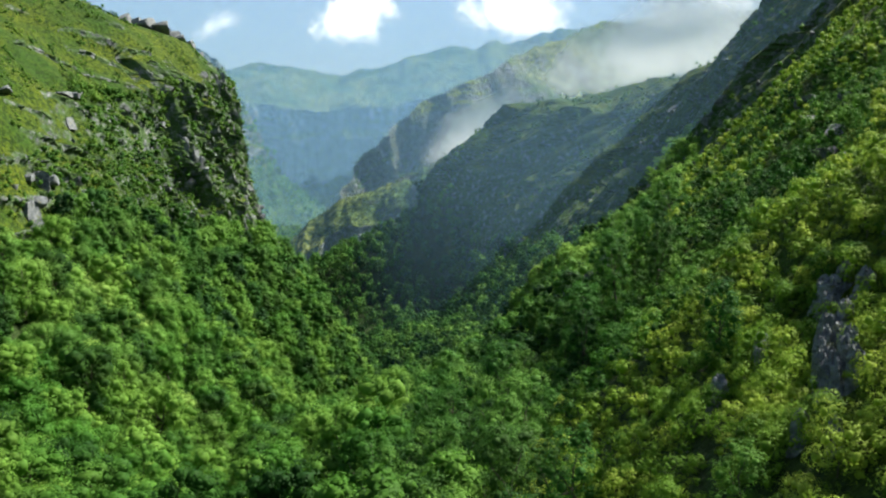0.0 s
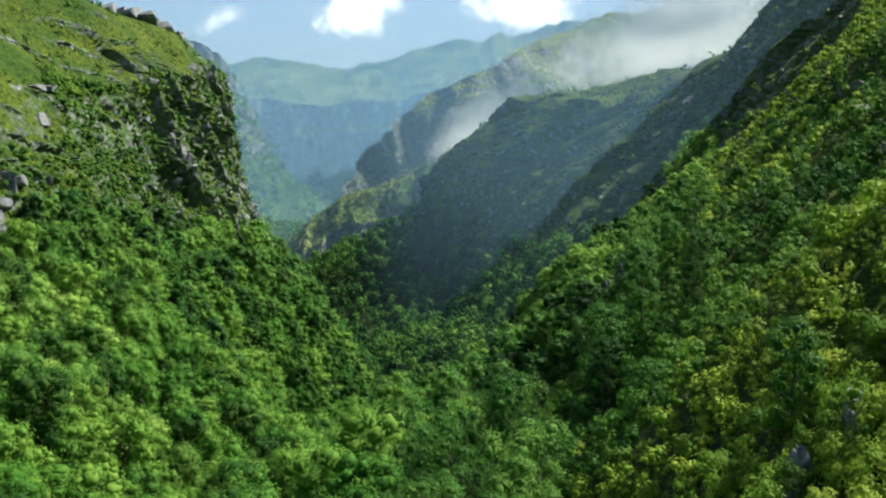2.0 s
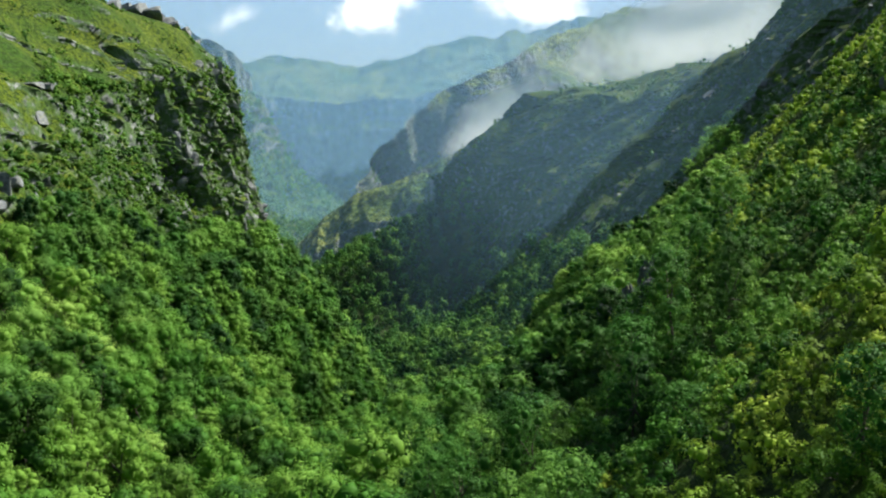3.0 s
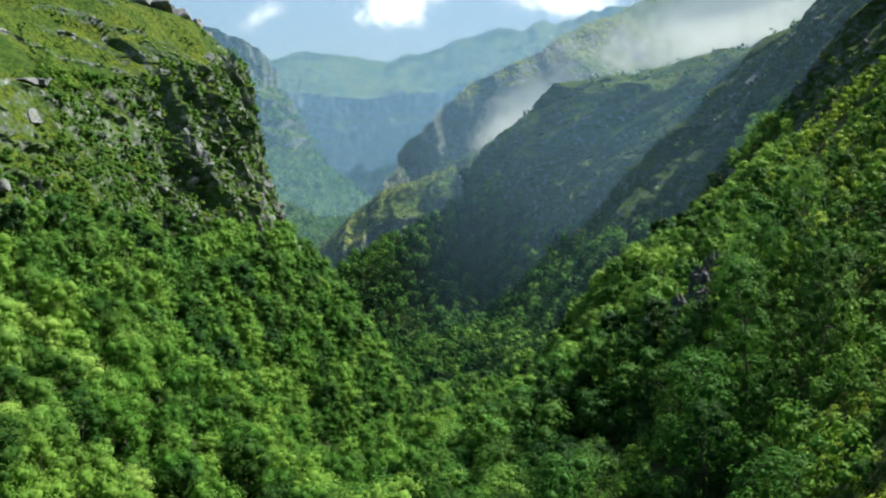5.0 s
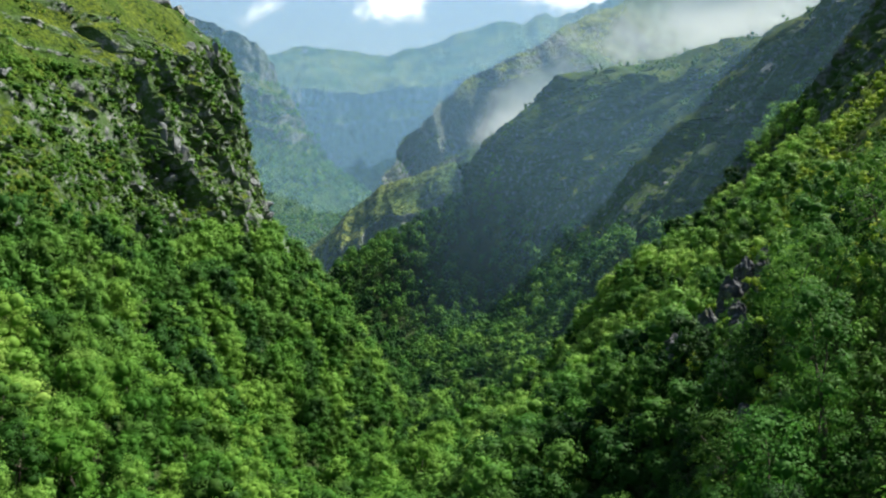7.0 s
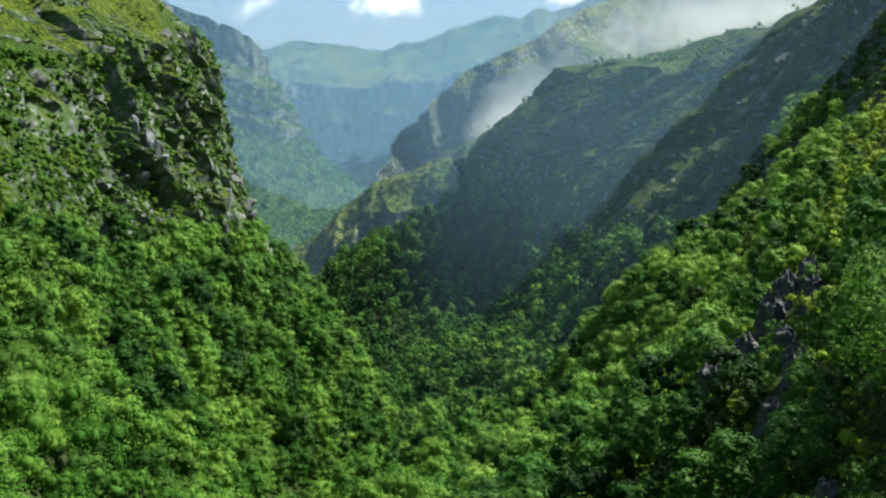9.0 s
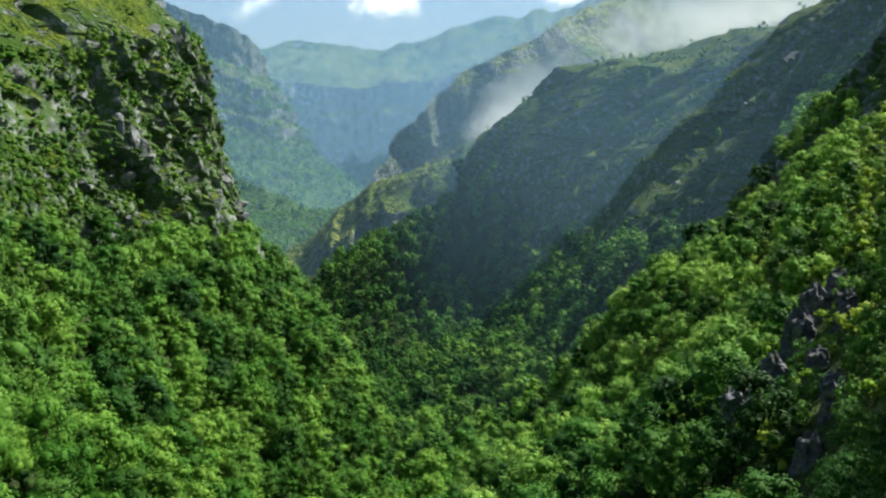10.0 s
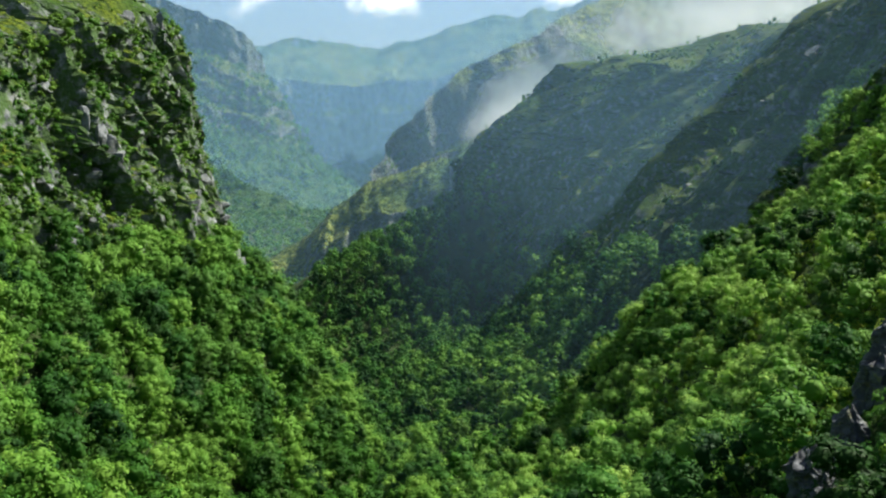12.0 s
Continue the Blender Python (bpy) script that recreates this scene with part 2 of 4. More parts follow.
# ---------------------------------------------------------------- the valley's form
# Cross-sections along the stream: y, then pairs of x and z.
Y = [-120, 60, 100, 150, 200, 250, 285, 320, 345, 385, 405, 416, 450, 500, 560, 600, 640, 690, 720]
UPPER_X = [-130, -130, -130, -130, -133, -135, -133, -130, -118, -107, -107, -122, -185, -235, -270, -300, -330, -350, -360]
UPPER_Z = [22, 22, 18, 14, 20, 32, 36, 42, 46, 46, 45, 40, 30, 20, 10, 0, -10, -20, -25]
TOP_X = [-100, -100, -100, -101, -103, -109, -109, -104, -98, -92, -92, -103, -165, -215, -250, -280, -310, -330, -340]
TOP_Z = [0, -2, -9, -13, -8, 8, 16, 20, 24, 31, 28, 15, 0, -10, -20, -30, -40, -45, -50]
BASE_X = [-85, -88, -90, -90, -91, -95, -91, -86, -81, -75, -77, -88, -150, -200, -235, -265, -295, -310, -320]
BASE_Z = [-6, -12, -20, -27, -22, -17, -20, -26, -31, -36, -38, -48, -65, -75, -80, -82, -82, -82, -82]
FOOT_X = [-38, -38, -38, -38, -40, -38, -36, -38, -39, -39, -42, -48, -75, -100, -130, -160, -180, -190, -195]
FOOT_Z = [-40, -41, -44, -52, -59, -70, -77, -80, -81, -86, -93, -96, -98, -100, -101, -100, -97, -95, -95]
STREAM_X = [-12, -12, -14, -17, -19, -19, -21, -24, -28, -30, -32, -34, -44, -62, -88, -112, -132, -142, -145]
STREAM_Z = [-36, -38, -41, -48, -59, -71, -80, -89, -94, -97, -99, -99, -100, -102, -104, -102, -98, -96, -95]
BENCH_X = [10, 10, 10, 10, 10, 11, 12, 12, 12, 12, 12, 12, 10, 0, -10, -18, -24, -28, -28]
BENCH_Z = [-30, -31, -30, -31, -38, -48, -54, -60, -64, -68, -70, -71, -73, -82, -88, -72, -36, -24, -26]
WALL_X = [42, 42, 42, 46, 52, 60, 65, 69, 72, 68, 68, 70, 76, 83, 62, 44, 12, -16, -18]
RISE_A = [1.0, 1.0, 1.0, 1.08, 1.1, 1.08, 1.04, 1.0, 1.08, 1.15, 1.2, 1.2, 1.15, 1.0, 0.9, 0.85, 0.8, 0.85, 0.85]
RISE_B = [1.0, 1.0, 1.0, 1.0, 1.0, 1.0, 1.1, 1.1, 1.1, 1.2, 1.3, 1.3, 1.2, 0.9, 0.5, 0.35, 0.25, 0.25, 0.25]


def eased(y, values):
    return sum(np.interp(y + d, Y, values) for d in (-8, -4, 0, 4, 8)) / 5


def section(y):
    """Knots of the cross-section at y: arrays of x and z, from far left to far right."""
    y = np.asarray(y, float)
    near = np.minimum(y, 720)
    v = [eased(near, a) for a in (UPPER_X, UPPER_Z, TOP_X, TOP_Z, BASE_X, BASE_Z, FOOT_X, FOOT_Z, STREAM_X, STREAM_Z, BENCH_X, BENCH_Z, WALL_X, RISE_A, RISE_B)]
    flat = 0 * y
    far_left = -260 - 0.9 * np.maximum(y, 0)
    far_right = 240 + 0.9 * np.maximum(y, 0)
    xs = [far_left, v[0], v[2], v[4], v[6], v[8], v[10], v[12], v[12] + 45, v[12] + 115, far_right]
    zs = [v[1] + 0.55 * np.minimum(v[0] - far_left, 320), v[1], v[3], v[5], v[7], v[9], v[11], flat, 45 * v[13], 45 * v[13] + 70 * v[14], 45 * v[13] + 70 * v[14] + (0.1 + 0.4 * v[14]) * np.minimum(far_right - v[12] - 115, 260)]
    back = np.clip(y - 696, 0, None)
    zs = [np.maximum(z - 0.55 * back, -104 + 0 * z) for z in zs]
    return np.stack(xs, -1), np.stack(zs, -1)


def form(x, y):
    """Height of the bare ground, and the place on the cross-section (0 far left to 10 far right)."""
    x, y = np.broadcast_arrays(np.asarray(x, float), np.asarray(y, float))
    xs, zs = section(y)
    z, place = np.zeros(x.shape), np.zeros(x.shape)
    for k in range(xs.shape[-1] - 1):
        a, b = xs[..., k], xs[..., k + 1]
        f = np.clip((x - a) / (b - a), 0, 1)
        inside = (x >= a) & (x <= b)
        z = np.where(inside, zs[..., k] + f * (zs[..., k + 1] - zs[..., k]), z)
        place = np.where(inside, k + f, place)
    rough = np.clip((np.abs(place - 5) - 0.4) / 1.5, 0.15, 1)
    z = z + rough * (3.0 * vnoise(x / 31, y / 31, 0, 3) + 1.6 * vnoise(x / 13, y / 13, 0, 4) + 0.7 * vnoise(x / 5, y / 5, 0, 5))
    z = z + np.interp(x, [8, 14, 18, 26, 32, 38, 45, 55, 63, 75], [0, 3, 8, 9.5, 8, 4, 1.5, 1, 1, 0]) * np.exp(-((y - 306) / 15) ** 2)
    # the wooded side under the left cliff: a hollow, then a rib that runs down to the stream
    mid = np.interp(x, [-92, -78, -68, -40, -30, -24], [0, 0.3, 1, 1, 0.55, 0])
    z = z + mid * np.interp(y, [90, 150, 180, 205, 222, 245, 268, 288, 305, 325, 345, 360, 384, 396, 408, 425], [0, -2, -3, -1, 2, -3, -6, -6, -2, 1, 8, 11, 11, 7, 0, -5])
    z = z - 4.0 * np.exp(-((x - 29) / 7) ** 2 - ((y - 76) / 10) ** 2)
    # a deep hollow before the rock face; the open slope beyond it falls back
    z = z - 8.0 * np.exp(-((x - 12) / 9) ** 2 - ((y - 160) / 17) ** 2)
    z = z - 4.5 * np.exp(-((x - 25) / 14) ** 2 - ((y - 240) / 26) ** 2)
    gullies = np.abs(vnoise(x / 60, y / 17, 0, 8))
    z = z - np.clip((place - 6.6) / 0.6, 0, 1) * np.clip((y - 290) / 40, 0, 1) * 9 * (0.5 - gullies)
    return z, place


def cells(a, b, seed):
    """Broken ground: the value of the nearest of many scattered centres, and how far off the joint with the next is."""
    ia, ib = np.floor(a), np.floor(b)
    first, second, value = np.full(a.shape, 9.0), np.full(a.shape, 9.0), np.zeros(a.shape)
    for i in (-1, 0, 1):
        for j in (-1, 0, 1):
            k = 0 * ia
            d = np.hypot(ia + i + hashed(ia + i, ib + j, k, seed) - a, ib + j + hashed(ia + i, ib + j, k, seed + 50) - b)
            value = np.where(d < first, hashed(ia + i, ib + j, k, seed + 90), value)
            second = np.where(d < first, first, np.minimum(second, d))
            first = np.minimum(first, d)
    return value, second - first


def crags(x, y, z, place):
    """How far the cliffs' buttresses, cracks and ledges stand out from the smooth form: shifts in x and z, and the cragginess."""
    place = place + np.where(place < 4, 0.45 * vnoise(y / 16, x / 16, 0, 26) + 0.2 * vnoise(y / 5, x / 5, 0, 27), 0)
    left = np.exp(-np.abs((place - 2.45) / 0.75) ** 4) * np.clip((y - 205) / 50, 0, 1) * np.clip((470 - y) / 50, 0, 1) * np.clip((408 - y) / 28, 0.3, 1) * np.clip((y - 285) / 50, 0.22, 1)
    right = 0.95 * np.clip((place - 6.1) / 0.4, 0, 1) * np.clip((9.2 - place) / 0.5, 0, 1) * np.clip((y - 292) / 25, 0, 1)
    w1, w2 = vnoise(y / 9, z / 9, 0, 21), vnoise(y / 9, z / 9, 5, 22)
    a, b = y + 0.25 * z + 4 * w1, z + 0.15 * y + 4 * w2
    c1, e1 = cells(a / 10, b / 26, 1)
    c2, e2 = cells(a / 4.4, b / 8.5, 2)
    c3, e3 = cells(a / 2.0, b / 3.0, 3)
    big = 2.2 * vnoise(y / 21, z / 26, 0, 24)
    blocks = 5.0 * (c1 - 0.5) + 4.4 * (c2 - 0.5) + 2.2 * (c3 - 0.5) - 1.6 * np.exp(-e1 / 0.05) - 0.9 * np.exp(-e2 / 0.07)
    c4, e4 = cells((y + 0.15 * z + 5 * w1) / 13, z / 60, 4)
    c5, e5 = cells((y + 0.15 * z + 3 * w2) / 5, z / 15, 5)
    ribs = 10 * (c4 - 0.5) + 5 * (c5 - 0.5) + 2.2 * (c3 - 0.5) - 1.6 * np.exp(-e4 / 0.06) - 0.9 * np.exp(-e5 / 0.08)
    dx = left * (blocks + big) - right * (ribs + big)
    shelf = np.exp(-((y - 534 + 12 * w1 - 0.2 * z) / 27) ** 2) + np.exp(-((y - 596 - 1.27 * (z - 23) + 10 * w2) / 24) ** 2) * np.clip((z - 2) / 12, 0, 1) + np.exp(-((y - 380 + 12 * w2 + 0.15 * z) / 7) ** 2) + 0.8 * np.clip((y - 640 + 12 * w1) / 30, 0, 1) * np.clip((place - 7.0) / 0.3, 0, 1)
    right = right * (1 - 0.95 * np.clip(shelf, 0, 1) * np.clip((place - 6.7) / 0.3, 0, 1))
    bed = z / 8.0 + 0.02 * y + 0.35 * vnoise(y / 24, x / 18, 0, 28) + 0.1 * vnoise(y / 5, x / 5, 0, 30)
    band = np.clip(1.4 - np.abs(np.mod(bed, 1.0) - 0.5) / 0.12, 0, 1) * np.clip(vnoise(y / 17, np.floor(bed) * 3.7, 0, 29) * 4 - 0.1, 0, 1)
    band = band * np.clip((place - 0.5) / 0.2, 0, 1) * np.clip((np.where(y < 320, 3.0, 2.2) - place) / 0.2, 0, 1) * np.clip((y - 170) / 40, 0, 1) * np.clip((420 - y) / 20, 0, 1)
    dx = dx + band * (1.2 + 1.6 * (c3 - 0.5))
    dz = (np.maximum(left, band) + right) * (0.9 * vnoise(x / 4, y / 4, z / 3, 15))
    return dx, dz, np.maximum(np.maximum(left * np.clip((y - 290) / 50, 0.35, 1), band), right)


# ---------------------------------------------------------------- ground
def build_ground():
    ys = np.concatenate([np.arange(-120, 60, 6), np.arange(60, 200, 2.5), np.arange(200, 430, 1.2), np.arange(430, 720, 3.0), 720 * np.exp(np.arange(0, 1.72, 0.03))])
    counts = [26, 34, 52, 76, 24, 26, 46, 46, 40, 26]
    xs, _ = section(ys)
    cols = [xs[:, k:k + 1] + (xs[:, k + 1:k + 2] - xs[:, k:k + 1]) * np.linspace(0, 1, n, endpoint=False) for k, n in enumerate(counts)]
    x = np.concatenate(cols + [xs[:, -1:]], 1)
    y = np.broadcast_to(ys[:, None], x.shape).copy()
    z, place = form(x, y)
    dx, dz, steep = crags(x, y, z, place)
    x, z = x + dx, z + dz
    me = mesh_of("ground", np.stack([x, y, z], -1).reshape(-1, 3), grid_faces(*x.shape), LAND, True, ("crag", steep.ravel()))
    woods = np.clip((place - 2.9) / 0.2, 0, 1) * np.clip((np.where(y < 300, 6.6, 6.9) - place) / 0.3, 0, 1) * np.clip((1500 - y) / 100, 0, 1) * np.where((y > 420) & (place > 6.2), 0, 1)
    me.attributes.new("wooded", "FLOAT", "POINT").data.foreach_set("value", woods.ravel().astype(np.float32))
    me.polygons.foreach_set("use_smooth", (steep[:-1, :-1] < 0.3).ravel())
    return tagged(new("ground", me), "green valley floor and rocky grassed hillsides", "ground", kind="structure")


build_ground()


SHEETS = {}


def slope_sheet(name, label, crest, profile, along, rough, seed, toe=None, later=None, woods=None):
    """A mountainside: from a crest line down a profile of (distance out, drop, rows), with crags and gullies.
    toe: the height of the foot along the crest, the drops then being shares; later: a second profile that takes over along the crest."""
    crest = np.array(crest, float)
    s = np.concatenate([[0], np.cumsum(np.linalg.norm(np.diff(crest[:, :2], axis=0), axis=1))])
    u = np.linspace(0, s[-1], along)
    line = np.stack([np.interp(u, s, crest[:, k]) for k in range(3)], 1)
    line[:, 2] += rough * (0.2 * fbm(u / (rough * 1.6), seed, 0, 6, seed) + 0.12 * np.abs(fbm(u / (rough * 0.5), seed, 0, 4, seed + 3)))
    t = np.gradient(line[:, :2], axis=0)
    t = np.stack([np.convolve(np.pad(t[:, k], 12, "edge"), np.ones(25) / 25, "valid") for k in (0, 1)], 1)
    t /= np.linalg.norm(t, axis=1, keepdims=True)
    out = np.stack([t[:, 1], -t[:, 0]], 1)
    pr = np.array(profile, float)
    knots = np.arange(len(pr))
    d = np.concatenate([np.linspace(a, a + 1, int(n), endpoint=False) for a, n in zip(knots, pr[1:, 2])] + [[len(pr) - 1]])
    far, drop = np.interp(d, knots, pr[:, 0])[None], np.interp(d, knots, pr[:, 1])[None]
    if later:
        lp = np.array(later, float)
        w = np.clip((u / s[-1] - 0.12) / 0.2, 0, 1)[:, None]
        far = far + w * (np.interp(d, knots, lp[:, 0])[None] - far)
        drop = drop + w * (np.interp(d, knots, lp[:, 1])[None] - drop)
    x = line[:, None, 0] + out[:, None, 0] * far
    y = line[:, None, 1] + out[:, None, 1] * far
    z = line[:, None, 2] + drop + 0 * x
    if toe:
        z = line[:, None, 2] + (np.interp(line[:, 0], [p[0] for p in toe], [p[1] for p in toe])[:, None] - line[:, None, 2]) * drop
    fade = np.clip(np.abs(far) / (rough * 2), 0.05, 1)
    wob = rough * fade * (1.2 * fbm(u[:, None] / (rough * 3.5), z / (rough * 9), 0, 5, seed + 20))
    steep = np.clip(np.abs(np.gradient(z, axis=1)) / (np.hypot(np.gradient(x, axis=1), np.gradient(y, axis=1)) + 0.01) - 0.9, 0, 1)
    c1, e1 = cells(u[:, None] / (rough * 2.4) + 0 * z, z / (rough * 9), seed)
    c2, e2 = cells(u[:, None] / (rough * 0.9) + 0 * z, z / (rough * 2.6), seed + 5)
    wob = wob + steep * rough * (1.6 * (c1 - 0.5) + 0.8 * (c2 - 0.5) - 0.5 * np.exp(-e1 / 0.08))
    x, y = x + out[:, None, 0] * wob, y + out[:, None, 1] * wob
    z = z + 0.55 * rough * fade * fbm(x / (rough * 4), y / (rough * 4), 0, 5, seed + 40) + 0.35 * rough * fade * np.abs(fbm(x / (rough * 1.3), y / (rough * 1.3), 0, 3, seed + 60))
    SHEETS[name] = (x, y, z, np.broadcast_to(drop, x.shape))
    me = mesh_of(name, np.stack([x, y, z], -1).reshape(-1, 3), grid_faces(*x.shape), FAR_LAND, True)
    if woods:
        value = np.clip((woods - np.broadcast_to(drop, x.shape)) / 12, 0, 1)
        me.attributes.new("wooded", "FLOAT", "POINT").data.foreach_set("value", value.ravel().astype(np.float32))
    return tagged(new(name, me), label, "mountain", kind="structure")


slope_sheet("far_range", "hazy green mountain range against the sky",
            [(-1500, 2850, 330), (-900, 2880, 262), (-661, 2900, 270), (-616, 2900, 288), (-550, 2900, 284), (-403, 2900, 254), (-321, 2900, 257), (-191, 2900, 295), (-126, 2900, 318), (-29, 2900, 344), (30, 2900, 328), (53, 2900, 332), (70, 2900, 348),
             (101, 2900, 358), (120, 2900, 352), (150, 2900, 362), (182, 2900, 355), (205, 2900, 378), (229, 2900, 391), (250, 2900, 384), (285, 2900, 398), (326, 2900, 397), (800, 2900, 430), (1700, 2950, 500)],
            [(0, 0, 1), (40, 0.16, 10), (120, 0.3, 12), (330, 0.6, 16), (560, 0.86, 18), (672, 1.0, 12), (690, 1.3, 4)], 420, 30, 60, toe=[(-700, 122), (-481, 131), (-413, 122), (-314, 111), (-216, 118), (-117, 137), (300, 170)])
slope_sheet("far_mountain", "sheer blue-shaded mountain wall below a grassy edge",
            [(-1500, 2350, 230), (-800, 2250, 150), (-481, 2180, 131), (-413, 2180, 122), (-364, 2175, 116), (-314, 2180, 111), (-265, 2180, 113), (-216, 2180, 118), (-154, 2180, 128), (-117, 2180, 137), (100, 2200, 160), (700, 2300, 220)],
            [(-30, -4, 1), (0, 0, 4), (14, -45, 22), (34, -70, 16), (46, -150, 24), (110, -215, 18), (300, -300, 8)], 400, 16, 70)
slope_sheet("middle_mountain", "green mountain ridge with a dark shaded flank",
            [(-175, 1000, -120), (-150, 1030, -75), (-127, 1050, -37), (-118, 1080, -18), (-102, 1100, 13), (-78, 1110, 35), (-48, 1130, 65), (-10, 1150, 89), (35, 1180, 109), (56, 1200, 128), (100, 1260, 152), (152, 1350, 179),
             (199, 1450, 211), (229, 1460, 207), (298, 1480, 226), (333, 1490, 217), (700, 1600, 300), (1300, 1700, 400)],
            [(0, 0, 1), (10, -22, 14), (26, -62, 18), (80, -95, 16), (180, -160, 18), (320, -280, 12)], 360, 9, 80,
            later=[(0, 0, 1), (25, -8, 14), (90, -45, 18), (160, -85, 16), (260, -150, 18), (420, -290, 12)])
slope_sheet("grassy_spur", "low grassy spur reaching into the gorge", [(-210, 890, -105), (-154, 900, -73), (-136, 900, -54), (-108, 900, -33), (-78, 900, -25), (-47, 900, -9), (0, 900, 14), (90, 930, 45), (300, 980, 90)],
            [(-40, -20, 1), (0, 0, 5), (22, -10, 12), (45, -28, 12), (60, -60, 12), (150, -130, 10)], 260, 6, 90)
slope_sheet("side_mountain", "valley side with pale cliff bands above forest",
            [(-1100, 1500, 330), (-800, 1640, 300), (-574, 1740, 240), (-490, 1770, 206), (-438, 1800, 181), (-428, 1840, 172), (-424, 1880, 120), (-424, 1940, 20), (-424, 2200, -80)],
            [(0, 0, 1), (6, -62, 22), (40, -90, 14), (45, -112, 9), (62, -124, 8), (66, -146, 9), (82, -158, 8), (87, -178, 9), (125, -215, 14), (240, -290, 30), (420, -350, 20)], 300, 8, 100, woods=-182)

# ---------------------------------------------------------------- plants
def leaf_cloud(rng, centres, radii, stretch, count, size):
    """Leaf sprays that stand round a cluster of uneven lobes."""
    pick = rng.choice(len(radii), count, p=radii ** 2 / (radii ** 2).sum())
    n = rng.normal(size=(count, 3))
    n[:, 2] = np.where(n[:, 2] < -0.75, -n[:, 2], n[:, 2])
    n /= np.linalg.norm(n, axis=1, keepdims=True)
    pos = centres[pick] + n * stretch[pick] * (radii[pick] * rng.uniform(0.74, 1.22, count))[:, None]
    depth = np.min(np.linalg.norm((pos[:, None] - centres[None]) / stretch[None], axis=2) / radii, axis=1)
    keep = depth > 0.7
    pos, n = pos[keep], n[keep]
    count = len(pos)
    whole = pos - centres.mean(0)
    whole /= np.linalg.norm(whole, axis=1, keepdims=True) + 1e-6
    n = 0.7 * n + 0.45 * whole + rng.normal(size=n.shape) * 0.24
    n[:, 2] += 0.25
    n /= np.linalg.norm(n, axis=1, keepdims=True)
    a = np.cross(n, rng.normal(size=n.shape))
    a /= np.linalg.norm(a, axis=1, keepdims=True)
    b = np.cross(n, a)
    s = size * rng.uniform(0.5, 1.4, count)[:, None]
    w = s * rng.uniform(0.45, 0.8, count)[:, None]
    tips = np.stack([pos - a * s, pos - b * w + n * 0.14 * s, pos + (a + 0.6 * b) * s], 1).reshape(-1, 3)
    faces = np.arange(count * 3).reshape(-1, 3)
    return tips, faces


GOLD = (1 + 5 ** 0.5) / 2
BALL_V = np.array([(i, j * GOLD, 0) for i in (-1, 1) for j in (-1, 1)] + [(0, i, j * GOLD) for i in (-1, 1) for j in (-1, 1)] + [(j * GOLD, 0, i) for i in (-1, 1) for j in (-1, 1)], float) / np.hypot(1, GOLD)


def ball_faces():
    """The twenty faces of the ball, each turned outwards."""
    faces = []
    for c in itertools.combinations(range(12), 3):
        p, q, r = BALL_V[list(c)]
        if max(np.linalg.norm(p - q), np.linalg.norm(q - r), np.linalg.norm(p - r)) < 1.2:
            faces.append(c if np.dot(np.cross(q - p, r - p), p) > 0 else (c[0], c[2], c[1]))
    return np.array(faces)


BALL_F = ball_faces()


def crown(seed, radius, height, lobes, leaves, leaf, base=0.1, top_heavy=0.0, core_size=0.68, lobe=(0.2, 0.46)):
    """An egg of lobes: vertices, quads and triangles, with its foot at z = 0."""
    rng = np.random.default_rng(seed)
    ang = rng.uniform(0, 2 * np.pi) + np.arange(lobes) * 2.4 + rng.normal(size=lobes) * 0.4
    h = base + (1 - base) * (np.arange(lobes) + 0.5) / lobes
    girth = np.sqrt(np.clip(1 - ((h - 0.42 - 0.2 * top_heavy) / (0.62 - 0.05 * top_heavy)) ** 2, 0.03, 1))
    out = radius * girth * np.sqrt(rng.uniform(0.15, 1, lobes)) * 0.78
    rad = radius * rng.uniform(*lobe, lobes)
    centres = np.stack([out * np.cos(ang), out * np.sin(ang), np.minimum(h * height, height - rad * 0.7)], 1)
    stretch = rng.uniform(0.68, 1.3, (lobes, 3)) * (1, 1, 0.9)
    quads, qf = leaf_cloud(rng, centres, rad, stretch, leaves, leaf)
    core = (centres[:, None] + BALL_V[None] * stretch[:, None] * rad[:, None, None] * core_size * rng.uniform(0.8, 1.12, (lobes, 12, 1))).reshape(-1, 3)
    cf = (np.arange(lobes)[:, None, None] * len(BALL_V) + BALL_F[None]).reshape(-1, 3) + len(quads)
    return np.concatenate([quads, core]), qf, cf, centres


def trunk_mesh(name, seed, height, centres, thick):
    rng = np.random.default_rng(seed)
    verts, faces = [], []
    def limb(p, q, r0, r1, sides=6):
        p, q = np.array(p), np.array(q)
        axis = (q - p) / np.linalg.norm(q - p)
        a = np.cross(axis, (0.3, 0.9, 0.1)); a /= np.linalg.norm(a)
        b = np.cross(axis, a)
        start = len(verts)
        for k in range(4):
            f = k / 3
            c = p + (q - p) * f + rng.normal(size=3) * 0.04 * np.linalg.norm(q - p) * (0 < k < 3)
            r = r0 + (r1 - r0) * f
            for s in range(sides):
                th = 2 * np.pi * s / sides
                verts.append(c + r * (a * np.cos(th) + b * np.sin(th)))
        for k in range(3):
            for s in range(sides):
                i, j = start + k * sides + s, start + k * sides + (s + 1) % sides
                faces.append((i, j, j + sides, i + sides))
    fork = np.array([rng.normal() * 0.2, rng.normal() * 0.2, height * 0.42])
    limb((0, 0, -1.2), fork, thick, thick * 0.7)
    for c in centres[::4]:
        limb(fork, c, thick * 0.55, thick * 0.12, 4)
    return mesh_of(name, np.array(verts), np.array(faces), BARK, True)


